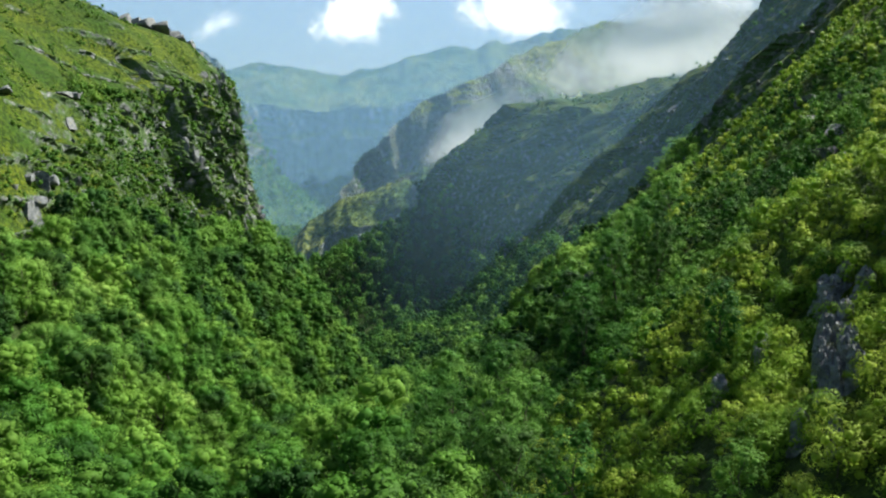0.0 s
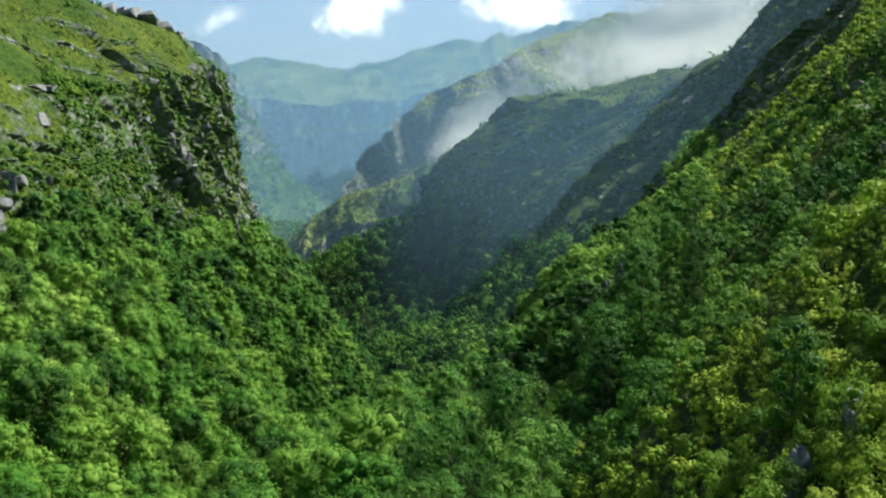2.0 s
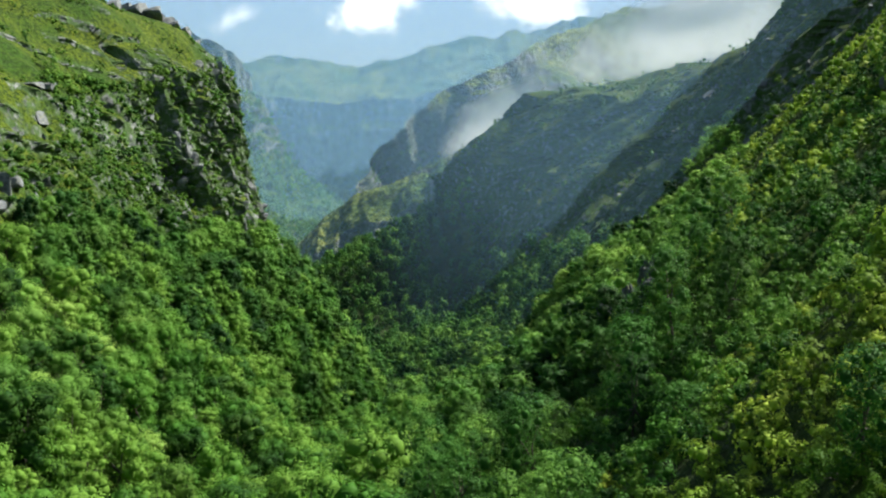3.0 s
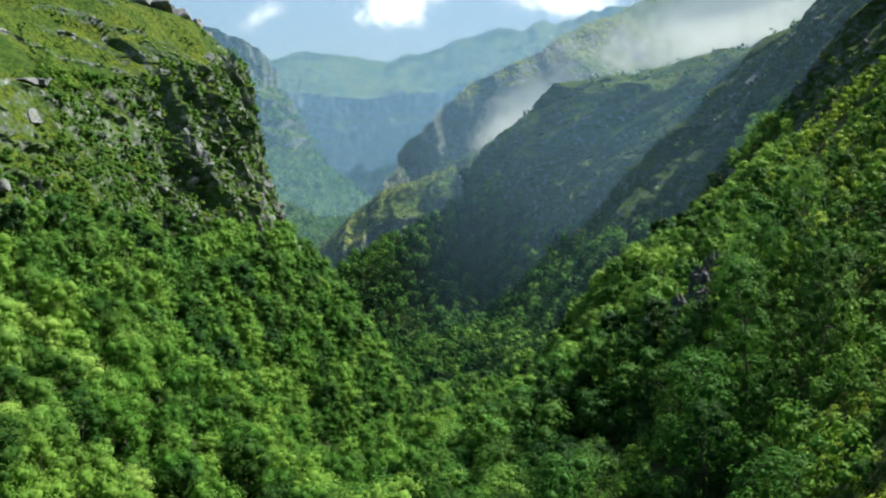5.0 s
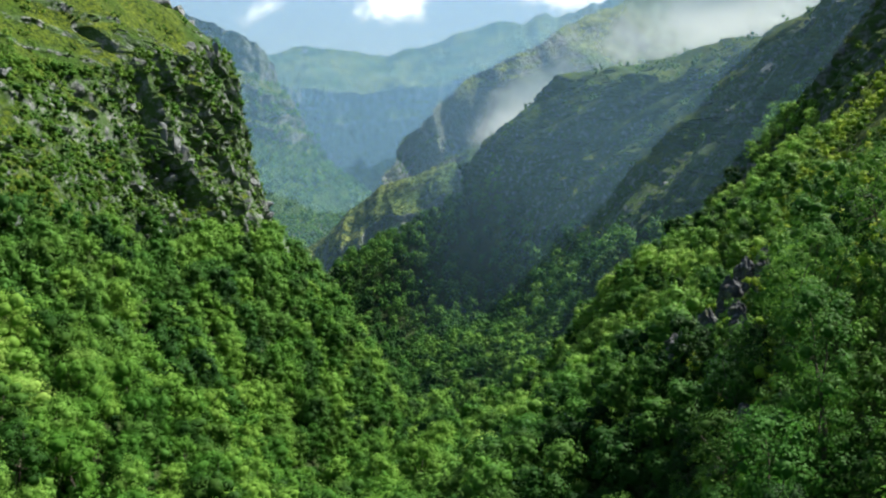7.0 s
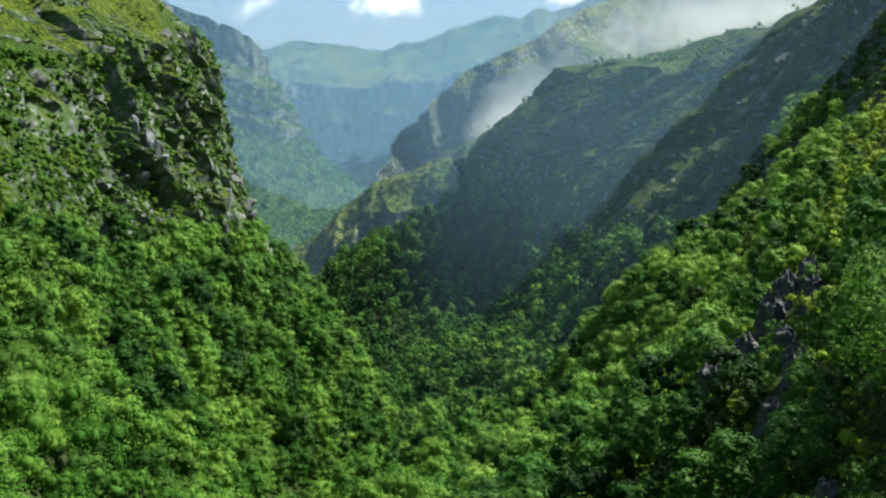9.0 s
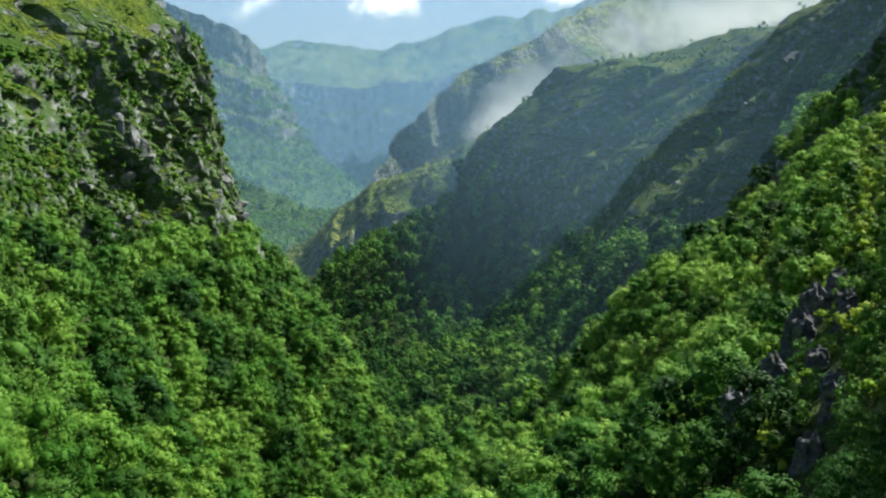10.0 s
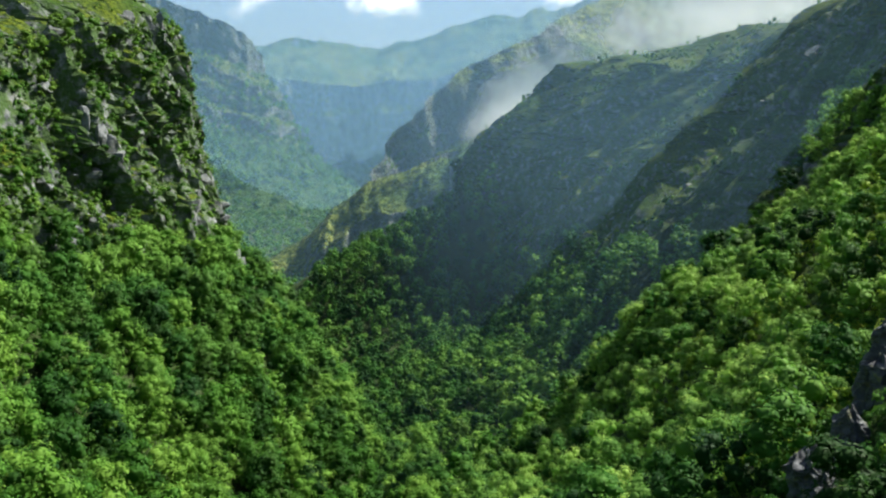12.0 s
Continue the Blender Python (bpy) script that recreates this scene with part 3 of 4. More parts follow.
def part(name, me, parent, label=""):
    ob = new(name, me)
    ob.parent = parent
    return tagged(ob, label)


def tree_kind(name, label, seed, radius, height, lobes, leaves, leaf, mat, thick, umbrella=0.0, core=0.66):
    v, qf, cf, centres = crown(seed, radius, height, lobes, leaves, leaf, 0.08 + 0.25 * umbrella, umbrella, core)
    ob = tagged(new(name), label, "tree" if "tree" in name else "shrub", group="trees of the valley" if "tree" in name else "shrubs on the slopes")
    part("trunk" if "tree" in name else "stem", trunk_mesh("trunk", seed, height, centres, thick), ob)
    part("crown" if "tree" in name else "foliage", mesh_of("crown", v, [qf, cf], mat, (False, True)), ob)
    return ob


FOREST_TREES = [tree_kind("forest_tree", "broadleaf tree with a dense rounded green crown", 10 + k, 4.6 + 0.3 * (k % 3), 9.5 + (k % 4), 26, 3000, 0.21, FOREST_LEAF, 0.28) for k in range(6)]
PALE_TREES = [tree_kind("pale_tree", "light yellow-green broadleaf tree with a soft rounded crown", 20 + k, 4.2 + 0.3 * k, 8.5 + k, 26, 3000, 0.21, PALE_LEAF, 0.26) for k in range(4)]
SLOPE_TREES = [tree_kind("slope_tree", "slender tree with an airy crown on the slope", 30 + k, 2.3 + 0.2 * k, 7.5 + 0.6 * k, 18, 2700, 0.125, SLOPE_LEAF, 0.14, 0.35, 0.42) for k in range(5)]
TALL_TREES = [tree_kind("tall_tree", "tall tree with a full layered bright green crown", 45 + k, 3.1, 12.5, 26, 5200, 0.13, SLOPE_LEAF, 0.2, 0.12, 0.5) for k in range(2)]
SHADE_TREES = [tree_kind("slope_tree", "tree in a hollow, shade put into its dark leaf colour", 40 + k, 2.4 + 0.2 * k, 7.0 + 0.6 * k, 18, 2700, 0.125, SHADE_TINTED_LEAF, 0.14, 0.3, 0.45) for k in range(3)]
SHRUBS = [tree_kind("shrub", "yellow-green fynbos shrub on the hillside", 50 + k, 1.5 + 0.15 * k, 2.2 + 0.2 * k, 11, 1500, 0.09, SCRUB_LEAF, 0.06, 0.0, 0.42) for k in range(5)]


def joined_plants(name, label, category, places, kinds, mat):
    """Many plants as one mesh: places of (x, y, z, scale, turn, height factor)."""
    rng = np.random.default_rng(77)
    vs, q, c, tint, at = [], [], [], [], 0
    for x, y, z, s, turn, tall in places:
        v, qf, cf = kinds[rng.integers(len(kinds))]
        ca, sa = math.cos(turn) * s, math.sin(turn) * s
        w = np.empty_like(v)
        w[:, 0], w[:, 1], w[:, 2] = v[:, 0] * ca - v[:, 1] * sa + x, v[:, 0] * sa + v[:, 1] * ca + y, v[:, 2] * s * tall + z
        vs.append(w), q.append(qf + at), c.append(cf + at)
        tint.append(np.full(len(v), rng.random()))
        at += len(v)
    me = mesh_of(name, np.concatenate(vs), [np.concatenate(q), np.concatenate(c)], mat, (False, True), ("plant", np.concatenate(tint)))
    return tagged(new(name, me), label, category, kind="stuff")


def scatter(seed, x0, x1, y0, y1, step, keep, step_x=0.0):
    """Jittered places; keep(x, y, place) gives the chance of a plant."""
    rng = np.random.default_rng(seed)
    gx, gy = np.meshgrid(np.arange(x0, x1, step_x or step), np.arange(y0, y1, step))
    x = gx.ravel() + rng.uniform(-0.48, 0.48, gx.size) * (step_x or step)
    y = gy.ravel() + rng.uniform(-0.48, 0.48, gx.size) * step
    z, place = form(x, y)
    ok = rng.random(x.size) < keep(x, y, place)
    dx, dz, _ = crags(x, y, z, place)
    x, z = x + dx, z + dz
    return x[ok], y[ok], z[ok], place[ok], rng


def stand(kinds, x, y, z, rng, low, high, sink=0.5):
    for i in range(len(x)):
        s = rng.uniform(low, high)
        ob = kinds[rng.integers(len(kinds))]
        copy_thing(ob, pose(x[i], y[i], z[i] - sink, rng.normal() * 3, rng.normal() * 3, rng.uniform(0, 360)) @ Matrix.Diagonal((s, s, s * rng.uniform(0.85, 1.15), 1)))


def window(x, y):
    """The strip of land that the flight looks over."""
    return (np.abs(x) < 40 + 0.62 * y) & (y > 45)


def plain(kind_list):
    return [(v, qf, cf) for v, qf, cf, _ in kind_list]


# left forest: the nearest trees are things of their own
def forest_left(x, y, place):
    return 1.0 * ((place > 2.95) & (place < 5.3) & (y < 420) & (y > 95) & window(x, y))


x, y, z, place, rng = scatter(1, -110, 0, 95, 420, 5.3, forest_left)
near = y < 232
pale = near & (rng.random(x.size) < np.clip((-44 - x) / 40, 0.05, 0.5) * np.clip((250 - y) / 60, 0, 1) * np.clip((y - 110) / 60, 0.15, 1))
stand(FOREST_TREES, x[near & ~pale], y[near & ~pale], z[near & ~pale], rng, 0.45, 1.1)
stand(PALE_TREES, x[pale], y[pale], z[pale], rng, 0.5, 1.0)
FAR_CROWNS = plain([crown(200 + k, 4.6, 9.5 + k % 3, 22, 1050, 0.34, 0.05) for k in range(6)])
DISTANT_CROWNS = plain([crown(210 + k, 4.6, 8.5 + k % 3, 13, 260, 0.58, 0.02) for k in range(6)])
# Dark species under the cliff; its shade is put into the leaf colour too.
under_cliff = ~near & (place < 3.6) & (rng.random(x.size) < 0.75)
shady = [(a, b, c - 0.5, rng.uniform(0.6, 1.05), rng.uniform(0, 6.28), rng.uniform(0.85, 1.15)) for a, b, c in zip(x[under_cliff], y[under_cliff], z[under_cliff])]
joined_plants("cliff_foot_woodland", "dark green trees at the cliff foot, its shade put into the leaves", "woodland", shady, FAR_CROWNS, SLOPE_JOINED)
near = near | under_cliff
rest = [(a, b, c - 0.5, rng.uniform(0.6, 1.1), rng.uniform(0, 6.28), rng.uniform(0.85, 1.15)) for a, b, c in zip(x[~near], y[~near], z[~near])]


ROCK_FACES = [(22.7, 192, 4.5, 8.5, 3.6), (26.5, 196, 3.6, 8.5, 3.2), (30, 201, 4.0, 9.0, 3.4), (33.2, 206, 4.2, 9.0, 3.6), (36, 210, 3.4, 7.5, 3.2), (25.6, 176.5, 3.4, 6.5, 2.8), (22.5, 172.5, 2.6, 5.5, 2.2), (33.5, 197, 2.8, 6.5, 2.5), (28.5, 189, 2.6, 6.0, 2.4), (17.5, 146, 1.8, 4.0, 1.7), (20.5, 150, 2.0, 4.2, 1.8)]


def bare(x, y):
    """How far the ground is from the open rock faces on the slope."""
    return np.min([np.hypot(x - px, 1.0 * (y + 1.5 - py)) / wide for px, py, wide, _, _ in ROCK_FACES], axis=0)


# undergrowth closes the gaps between the trees
x2, y2, z2, _, rng = scatter(26, -105, -14, 95, 410, 3.3, lambda x, y, p: 0.9 * ((p > 2.95) & (p < 5.0) & window(x, y)))
GAP_CROWNS = plain([crown(240 + k, 2.2, 3.4, 5, 90, 0.3, 0.0, 0.0, 0.75, (0.3, 0.5)) for k in range(5)])
joined_plants("forest_undergrowth", "dense green undergrowth between the forest trees", "scrub", [(a, b, c - 0.3, rng.uniform(0.6, 1.2), rng.uniform(0, 6.28), rng.uniform(0.8, 1.2)) for a, b, c in zip(x2, y2, z2)], GAP_CROWNS, SLOPE_JOINED)


# right slope below the crags: slender trees and shrubs
def slope_wood(x, y, place):
    return np.clip(1.25 - (place - 5.3) * 0.45 - 0.7 * np.clip(place - 6.3, 0, 1), 0.0, 1) * ((place >= 5.3) & (place < 7.3) & (y < 330) & (y > 52) & window(x, y)) * np.where(place > 6.0, np.clip((y - 100 - 50 * (place - 6.0)) / 60, 0.06, 1), 1) * (bare(x, y) > 1.0)


x, y, z, place, rng2 = scatter(2, -25, 75, 50, 330, 4.1, slope_wood)
near = y < 165
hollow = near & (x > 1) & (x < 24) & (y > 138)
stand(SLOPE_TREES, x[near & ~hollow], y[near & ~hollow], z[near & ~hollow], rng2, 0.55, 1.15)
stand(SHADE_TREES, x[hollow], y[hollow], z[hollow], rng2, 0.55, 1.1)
SMALL_CROWNS = plain([crown(230 + k, 2.5, 6.4, 15, 850, 0.19, 0.04, 0.1) for k in range(6)])
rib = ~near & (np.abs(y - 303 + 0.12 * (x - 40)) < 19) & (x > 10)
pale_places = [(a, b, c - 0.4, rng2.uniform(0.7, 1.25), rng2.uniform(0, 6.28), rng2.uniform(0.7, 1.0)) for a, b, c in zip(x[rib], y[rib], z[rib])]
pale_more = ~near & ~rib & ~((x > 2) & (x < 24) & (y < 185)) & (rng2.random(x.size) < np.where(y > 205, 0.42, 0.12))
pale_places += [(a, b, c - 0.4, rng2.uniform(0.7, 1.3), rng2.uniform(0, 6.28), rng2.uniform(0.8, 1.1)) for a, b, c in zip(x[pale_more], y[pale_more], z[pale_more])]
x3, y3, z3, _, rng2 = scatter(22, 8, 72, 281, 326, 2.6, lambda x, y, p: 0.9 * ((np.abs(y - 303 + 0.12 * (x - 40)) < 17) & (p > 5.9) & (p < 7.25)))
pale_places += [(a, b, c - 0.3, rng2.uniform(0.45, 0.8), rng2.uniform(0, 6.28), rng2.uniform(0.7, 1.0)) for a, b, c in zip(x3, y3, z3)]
x3, y3, z3, _, rng2 = scatter(23, 14, 40, 220, 256, 2.6, lambda x, y, p: 0.9 * (np.hypot(x - 27, 0.7 * (y - 237)) < 9))
pale_places += [(a, b, c - 0.2, rng2.uniform(0.7, 1.05), rng2.uniform(0, 6.28), rng2.uniform(0.9, 1.1)) for a, b, c in zip(x3, y3, z3)]
RIB = np.array([(24, 309), (39, 299), (50, 306), (62, 313), (69, 322), (75, 342), (80, 364)], float)


def along_rib(x, y):
    """Distance from the crest of the sunlit rib."""
    gaps = []
    for p, q in zip(RIB[:-1], RIB[1:]):
        f = np.clip(((x - p[0]) * (q - p)[0] + (y - p[1]) * (q - p)[1]) / ((q - p) ** 2).sum(), 0, 1)
        gaps.append(np.hypot(x - p[0] - f * (q - p)[0], y - p[1] - f * (q - p)[1]))
    return np.min(gaps, axis=0)


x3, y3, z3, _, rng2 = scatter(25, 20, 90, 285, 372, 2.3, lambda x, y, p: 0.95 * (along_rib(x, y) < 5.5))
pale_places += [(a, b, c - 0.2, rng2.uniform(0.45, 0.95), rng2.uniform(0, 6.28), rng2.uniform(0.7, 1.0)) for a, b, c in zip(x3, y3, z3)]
joined_plants("pale_thicket", "light green bushy thicket along the rib, sunlight put into its leaves", "woodland", pale_places, SMALL_CROWNS, PALE_JOINED)
near = near | rib | pale_more
rest2 = [(a, b, c - 0.4, rng2.uniform(0.65, 1.4), rng2.uniform(0, 6.28), rng2.uniform(0.8, 1.2)) for a, b, c in zip(x[~near], y[~near], z[~near])]


def far_wood(x, y, place):
    low = (place >= 3.0) & (place < np.where(y < 430, 6.6, 6.5)) & (y >= 300) & (x > -118)
    return 1.0 * (low & (y < 690) & ((place > 5.3) | (y >= 410)) & (x > -32 - 0.17 * np.minimum(y, 480) + 0.03 * np.maximum(y - 480, 0)) & window(x, y))


x, y, z, place, rng3 = scatter(3, -118, 70, 300, 700, 6.0, far_wood)
distant = [(a, b, c - 0.5, rng3.uniform(0.55, 0.95), rng3.uniform(0, 6.28), rng3.uniform(0.8, 1.1)) for a, b, c in zip(x, y, z)]


x0, y0, z0, _, rng0 = scatter(30, -110, 4, 10, 94, 7.0, lambda x, y, p: 0.9 * ((p > 2.95) & (p < 5.6)))
rest += [(a, b, c - 0.5, rng0.uniform(0.6, 1.1), rng0.uniform(0, 6.28), rng0.uniform(0.85, 1.15)) for a, b, c in zip(x0, y0, z0)]


# Places whose trees take darker leaves, to put in the gorge's shade.
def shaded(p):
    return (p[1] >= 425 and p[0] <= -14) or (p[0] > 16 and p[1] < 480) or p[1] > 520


joined_plants("woodland", "dense green broadleaf woodland on the valley slopes", "woodland", rest, FAR_CROWNS, FOREST_JOINED)
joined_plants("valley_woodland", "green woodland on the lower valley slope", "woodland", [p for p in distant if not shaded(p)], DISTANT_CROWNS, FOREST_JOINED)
joined_plants("gorge_woodland", "gorge woodland, its shade put into a darker leaf colour", "woodland", [p for p in distant if shaded(p)], DISTANT_CROWNS, SLOPE_JOINED)
# Plants inside the hollow get the leaves that are darkened for its shade.
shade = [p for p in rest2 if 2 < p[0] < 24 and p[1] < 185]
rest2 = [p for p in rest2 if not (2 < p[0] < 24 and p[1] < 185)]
joined_plants("dark_thicket", "trees in a hollow, shade put into their dark leaf colour", "woodland", shade, SMALL_CROWNS, SHADE_TINTED_JOINED)
joined_plants("slope_woodland", "mixed young trees on the steep slope", "woodland", rest2, SMALL_CROWNS, SLOPE_JOINED)


for px, py, size in ((-113.5, 294.6, 0.75), (-95.5, 399.0, 0.7)):
    stand(SLOPE_TREES[:2], np.array([px]), np.array([py]), form(np.array([px]), np.array([py]))[0], rng3, size, size + 0.05)
for px, py, size in ((21.2, 132.6, 1.0), (25.5, 127.0, 0.75), (5.4, 98.6, 0.72), (15.5, 122.0, 0.7)):
    stand(TALL_TREES, np.array([px]), np.array([py]), form(np.array([px]), np.array([py]))[0], rng3, size, size + 0.03)


# scrub on the right hillside and on the grass and ledges of the left spur
def scrub_right(x, y, place):
    return np.where((x > 6) & (x < 30) & (y > 146), 0.35, np.where((place > 6.6) & (y > 105), 0.65, 0.9)) * ((place > np.where(y < 200, 5.6, 6.2)) & (place < 8.2) & (y > 40) & (y < 300) & (x < 40 + 0.62 * y) & (bare(x, y) > 0.8))


x, y, z, place, rng4 = scatter(4, 0, 125, 40, 300, 2.5, scrub_right)
near = (y < 100) & (x < 45)
stand(SHRUBS, x[near][:300], y[near][:300], z[near][:300], rng4, 0.6, 1.25, 0.2)
LOW_CROWNS = plain([crown(260 + k, 1.6, 2.4, 6, 230, 0.165, 0.0, 0.0, 0.55, (0.26, 0.48)) for k in range(6)])
HEATH_CROWNS = plain([crown(280 + k, 1.6, 2.4, 3, 70, 0.26, 0.0, 0.0, 0.8, (0.3, 0.52)) for k in range(6)])
LEDGE_CROWNS = plain([crown(270 + k, 1.6, 2.4, 3, 120, 0.18, 0.0, 0.0, 0.8, (0.3, 0.52)) for k in range(6)])
x2, y2, z2, _, rng4 = scatter(14, 2, 46, 40, 118, 1.7, lambda x, y, p: 0.8 * ((p > 5.7) & (p < 7.4)))
under = [(a, b, c - 0.15, rng4.uniform(0.3, 0.75), rng4.uniform(0, 6.28), rng4.uniform(0.8, 1.3)) for a, b, c in zip(x2, y2, z2)]
joined_plants("low_scrub", "low yellow-green scrub between the shrubs", "scrub", under, LOW_CROWNS, SCRUB_JOINED)
x2, y2, z2, _, rng4 = scatter(24, 2, 78, 112, 235, 2.3, lambda x, y, p: 0.9 * ((p > 5.7) & (p < 7.5) & (bare(x, y) > 0.7)))
under = [(a, b, c - 0.15, rng4.uniform(0.5, 1.0), rng4.uniform(0, 6.28), rng4.uniform(0.8, 1.3)) for a, b, c in zip(x2, y2, z2)]
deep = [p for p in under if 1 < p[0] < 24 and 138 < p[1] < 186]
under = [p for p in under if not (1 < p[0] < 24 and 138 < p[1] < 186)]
joined_plants("hollow_undergrowth", "undergrowth in a hollow, shade put into its dark leaf colour", "scrub", deep, LOW_CROWNS, SHADE_TINTED_JOINED)
joined_plants("undergrowth", "dark green undergrowth between the shrubs", "scrub", under, LOW_CROWNS, SLOPE_JOINED)
heath = [(a, b, c - 0.2, rng4.uniform(0.6, 1.2), rng4.uniform(0, 6.28), rng4.uniform(0.8, 1.3)) for a, b, c in zip(np.r_[x[near][300:], x[~near]], np.r_[y[near][300:], y[~near]], np.r_[z[near][300:], z[~near]])]


def scrub_left(x, y, place):
    grass = ((place > 0.6) & (place <= 2.1)) * np.clip(vnoise(x / 9, y / 9, 0, 31) * 1.3 + 0.05, 0.12, 0.9)
    return grass * ((y > 150) & (y < 415) & window(x, y))


def scrub_cliff(x, y, place):
    return np.clip(0.85 + 1.0 * vnoise(y / 7, x / 3, 0, 32), 0.2, 1) * np.clip((y - 225) / 50, 0.3, 1) * ((place > np.where(y < 280, 2.25, 1.95) + 0.2 * vnoise(y / 9, x / 9, 0, 34)) & (place <= 3.1) & (y > 150) & (y < 420))


x, y, z, place, rng5 = scatter(5, -190, -75, 150, 415, 2.6, scrub_left)
heath += [(a, b, c - 0.3, rng5.uniform(0.4, 1.0), rng5.uniform(0, 6.28), rng5.uniform(0.6, 1.1)) for a, b, c in zip(x, y, z)]
x, y, z, place, rng5 = scatter(15, -117, -68, 150, 420, 1.9, scrub_cliff, 0.62)
ledges = [(a, b, c - 0.4, rng5.choice([0.4, 0.6, 0.9, 1.3]) * rng5.uniform(0.8, 1.2), rng5.uniform(0, 6.28), rng5.uniform(0.5, 1.1)) for a, b, c in zip(x, y, z)]


def scrub_crag(x, y, place):
    return 0.4 * np.clip(vnoise(x / 14, y / 14, 0, 33) + 0.5, 0, 1) * ((place > 6.2) & (place < 9.2) & (y > 300) & (y < 720) & window(x, y))


x, y, z, place, rng6 = scatter(6, -45, 260, 300, 720, 4.6, scrub_crag)
ledges += [(a, b, c - 0.3, rng6.uniform(0.7, 1.7), rng6.uniform(0, 6.28), rng6.uniform(0.7, 1.2)) for a, b, c in zip(x, y, z)]
joined_plants("ledge_scrub", "green bushes growing on the cliff ledges", "scrub", ledges, LEDGE_CROWNS, LEDGE_JOINED)
joined_plants("heath", "low yellow-green scrub on the hillside", "scrub", [p for p in heath if p[1] < 150 and p[1] < 102 + 1.1 * max(p[0] - 26, 0)], LOW_CROWNS, SCRUB_JOINED)
joined_plants("bushes", "green bushes between the trees of the slope", "scrub", [p for p in heath if p[1] < 150 and p[1] >= 102 + 1.1 * max(p[0] - 26, 0)], LOW_CROWNS, FOREST_JOINED)
joined_plants("heath", "low yellow-green scrub on the upper hillside", "scrub", [p for p in heath if p[1] >= 150 and 0 <= p[0] < 40 + 0.45 * p[1]], HEATH_CROWNS, SCRUB_JOINED)
joined_plants("heath", "low green scrub on ledges and grassy slopes", "scrub", [p for p in heath if p[1] >= 150 and p[0] < 0], HEATH_CROWNS, LEDGE_JOINED)

# distant woods on the valley side below the cliff bands
rng9 = np.random.default_rng(9)
sx, sy, sz, sd = SHEETS["side_mountain"]
weight = np.where(sd < -180, 1.0, np.where((sd < -62) & (sd > -175), 0.2, 0.0)) * (sx > -560) * (sy < 2000) * (sy > 950)
pick = rng9.choice(sx.size, 5200, p=(weight / weight.sum()).ravel())
WOOD_BLOBS = plain([crown(290 + k, 5.0, 8.0, 4, 18, 1.3, 0.0, 0.0, 0.8, (0.3, 0.52)) for k in range(5)])
far_places = [(sx.flat[i] + rng9.normal() * 6, sy.flat[i] + rng9.normal() * 8, sz.flat[i] - 2, rng9.uniform(0.6, 1.4), rng9.uniform(0, 6.28), 0.9) for i in pick]
gx, gy, gz, _, rng9 = scatter(29, -420, -40, 700, 1750, 9.5, lambda x, y, p: 0.9 * ((p > 1.0) & (p < 6.2) & (x < 40 - 0.16 * y) & (x > -100 - 0.2 * y)))
far_places += [(a, b, c - 1, rng9.uniform(0.5, 1.0), rng9.uniform(0, 6.28), 1.0) for a, b, c in zip(gx, gy, gz)]
joined_plants("far_woods", "distant hazy green woods on the valley side", "woodland", far_places, WOOD_BLOBS, FOREST_JOINED)

for kinds in (FOREST_TREES, PALE_TREES, SLOPE_TREES, TALL_TREES, SHADE_TREES, SHRUBS):
    for ob in kinds:
        for o in (*ob.children_recursive, ob):
            bpy.data.objects.remove(o)


# ---------------------------------------------------------------- rocks
def rock_mesh(seed, stretch, mat=ROCK, cuts=13):
    rng = np.random.default_rng(seed)
    bm = bmesh.new()
    bmesh.ops.create_icosphere(bm, subdivisions=3, radius=1)
    v = np.array([p.co[:] for p in bm.verts])
    f = np.array([[p.index for p in q.verts] for q in bm.faces])
    bm.free()
    for k in range(cuts):
        n = np.eye(3)[k % 3] * rng.choice([-1, 1]) + rng.normal(size=3) * 0.32
        n /= np.linalg.norm(n)
        over = np.clip(v @ n - rng.uniform(0.38, 0.62), 0, None)
        v = v - over[:, None] * n
    v = v * 1.5 * np.array(stretch) + 0.05 * np.stack([vnoise(v[:, 0] * 3, v[:, 1] * 3, v[:, 2] * 3, seed + k) for k in range(3)], 1)
    return mesh_of("rock", v, f, mat, False)


BLOCKS = [rock_mesh(300 + k, s) for k, s in enumerate([(1, 1, 0.8), (0.8, 1.1, 1.3), (1.2, 0.9, 0.6), (0.7, 0.8, 1.7), (0.9, 1.3, 1.0), (1.0, 0.7, 2.2)])]

DARK_BLOCKS = [rock_mesh(320 + k, s, DARK_ROCK) for k, s in enumerate([(1, 1, 0.8), (1.2, 0.9, 0.6), (0.9, 1.3, 1.0)])]


def rock(name, label, x, y, z, size, rng, lean=12, group="", kinds=BLOCKS):
    ob = tagged(new(name, kinds[rng.integers(len(kinds))]), label, "rock", group=group)
    ob.matrix_world = pose(x, y, z, rng.normal() * lean, rng.normal() * lean, rng.uniform(0, 360)) @ Matrix.Diagonal((size, size, size, 1))
    return ob


x, y, z, place, rng7 = scatter(7, -125, -70, 225, 412, 3.2, lambda x, y, p: np.clip(0.05 + 0.75 * vnoise(y / 16, x / 9, 0, 41), 0, 1) * ((p > 2.2) & (p < 3.02)))
for i in range(len(x)):
    rock("cliff_rock", "angular grey sandstone block on the cliff", x[i], y[i], z[i], rng7.uniform(0.7, 2.2), rng7, 10, "cliff rocks")
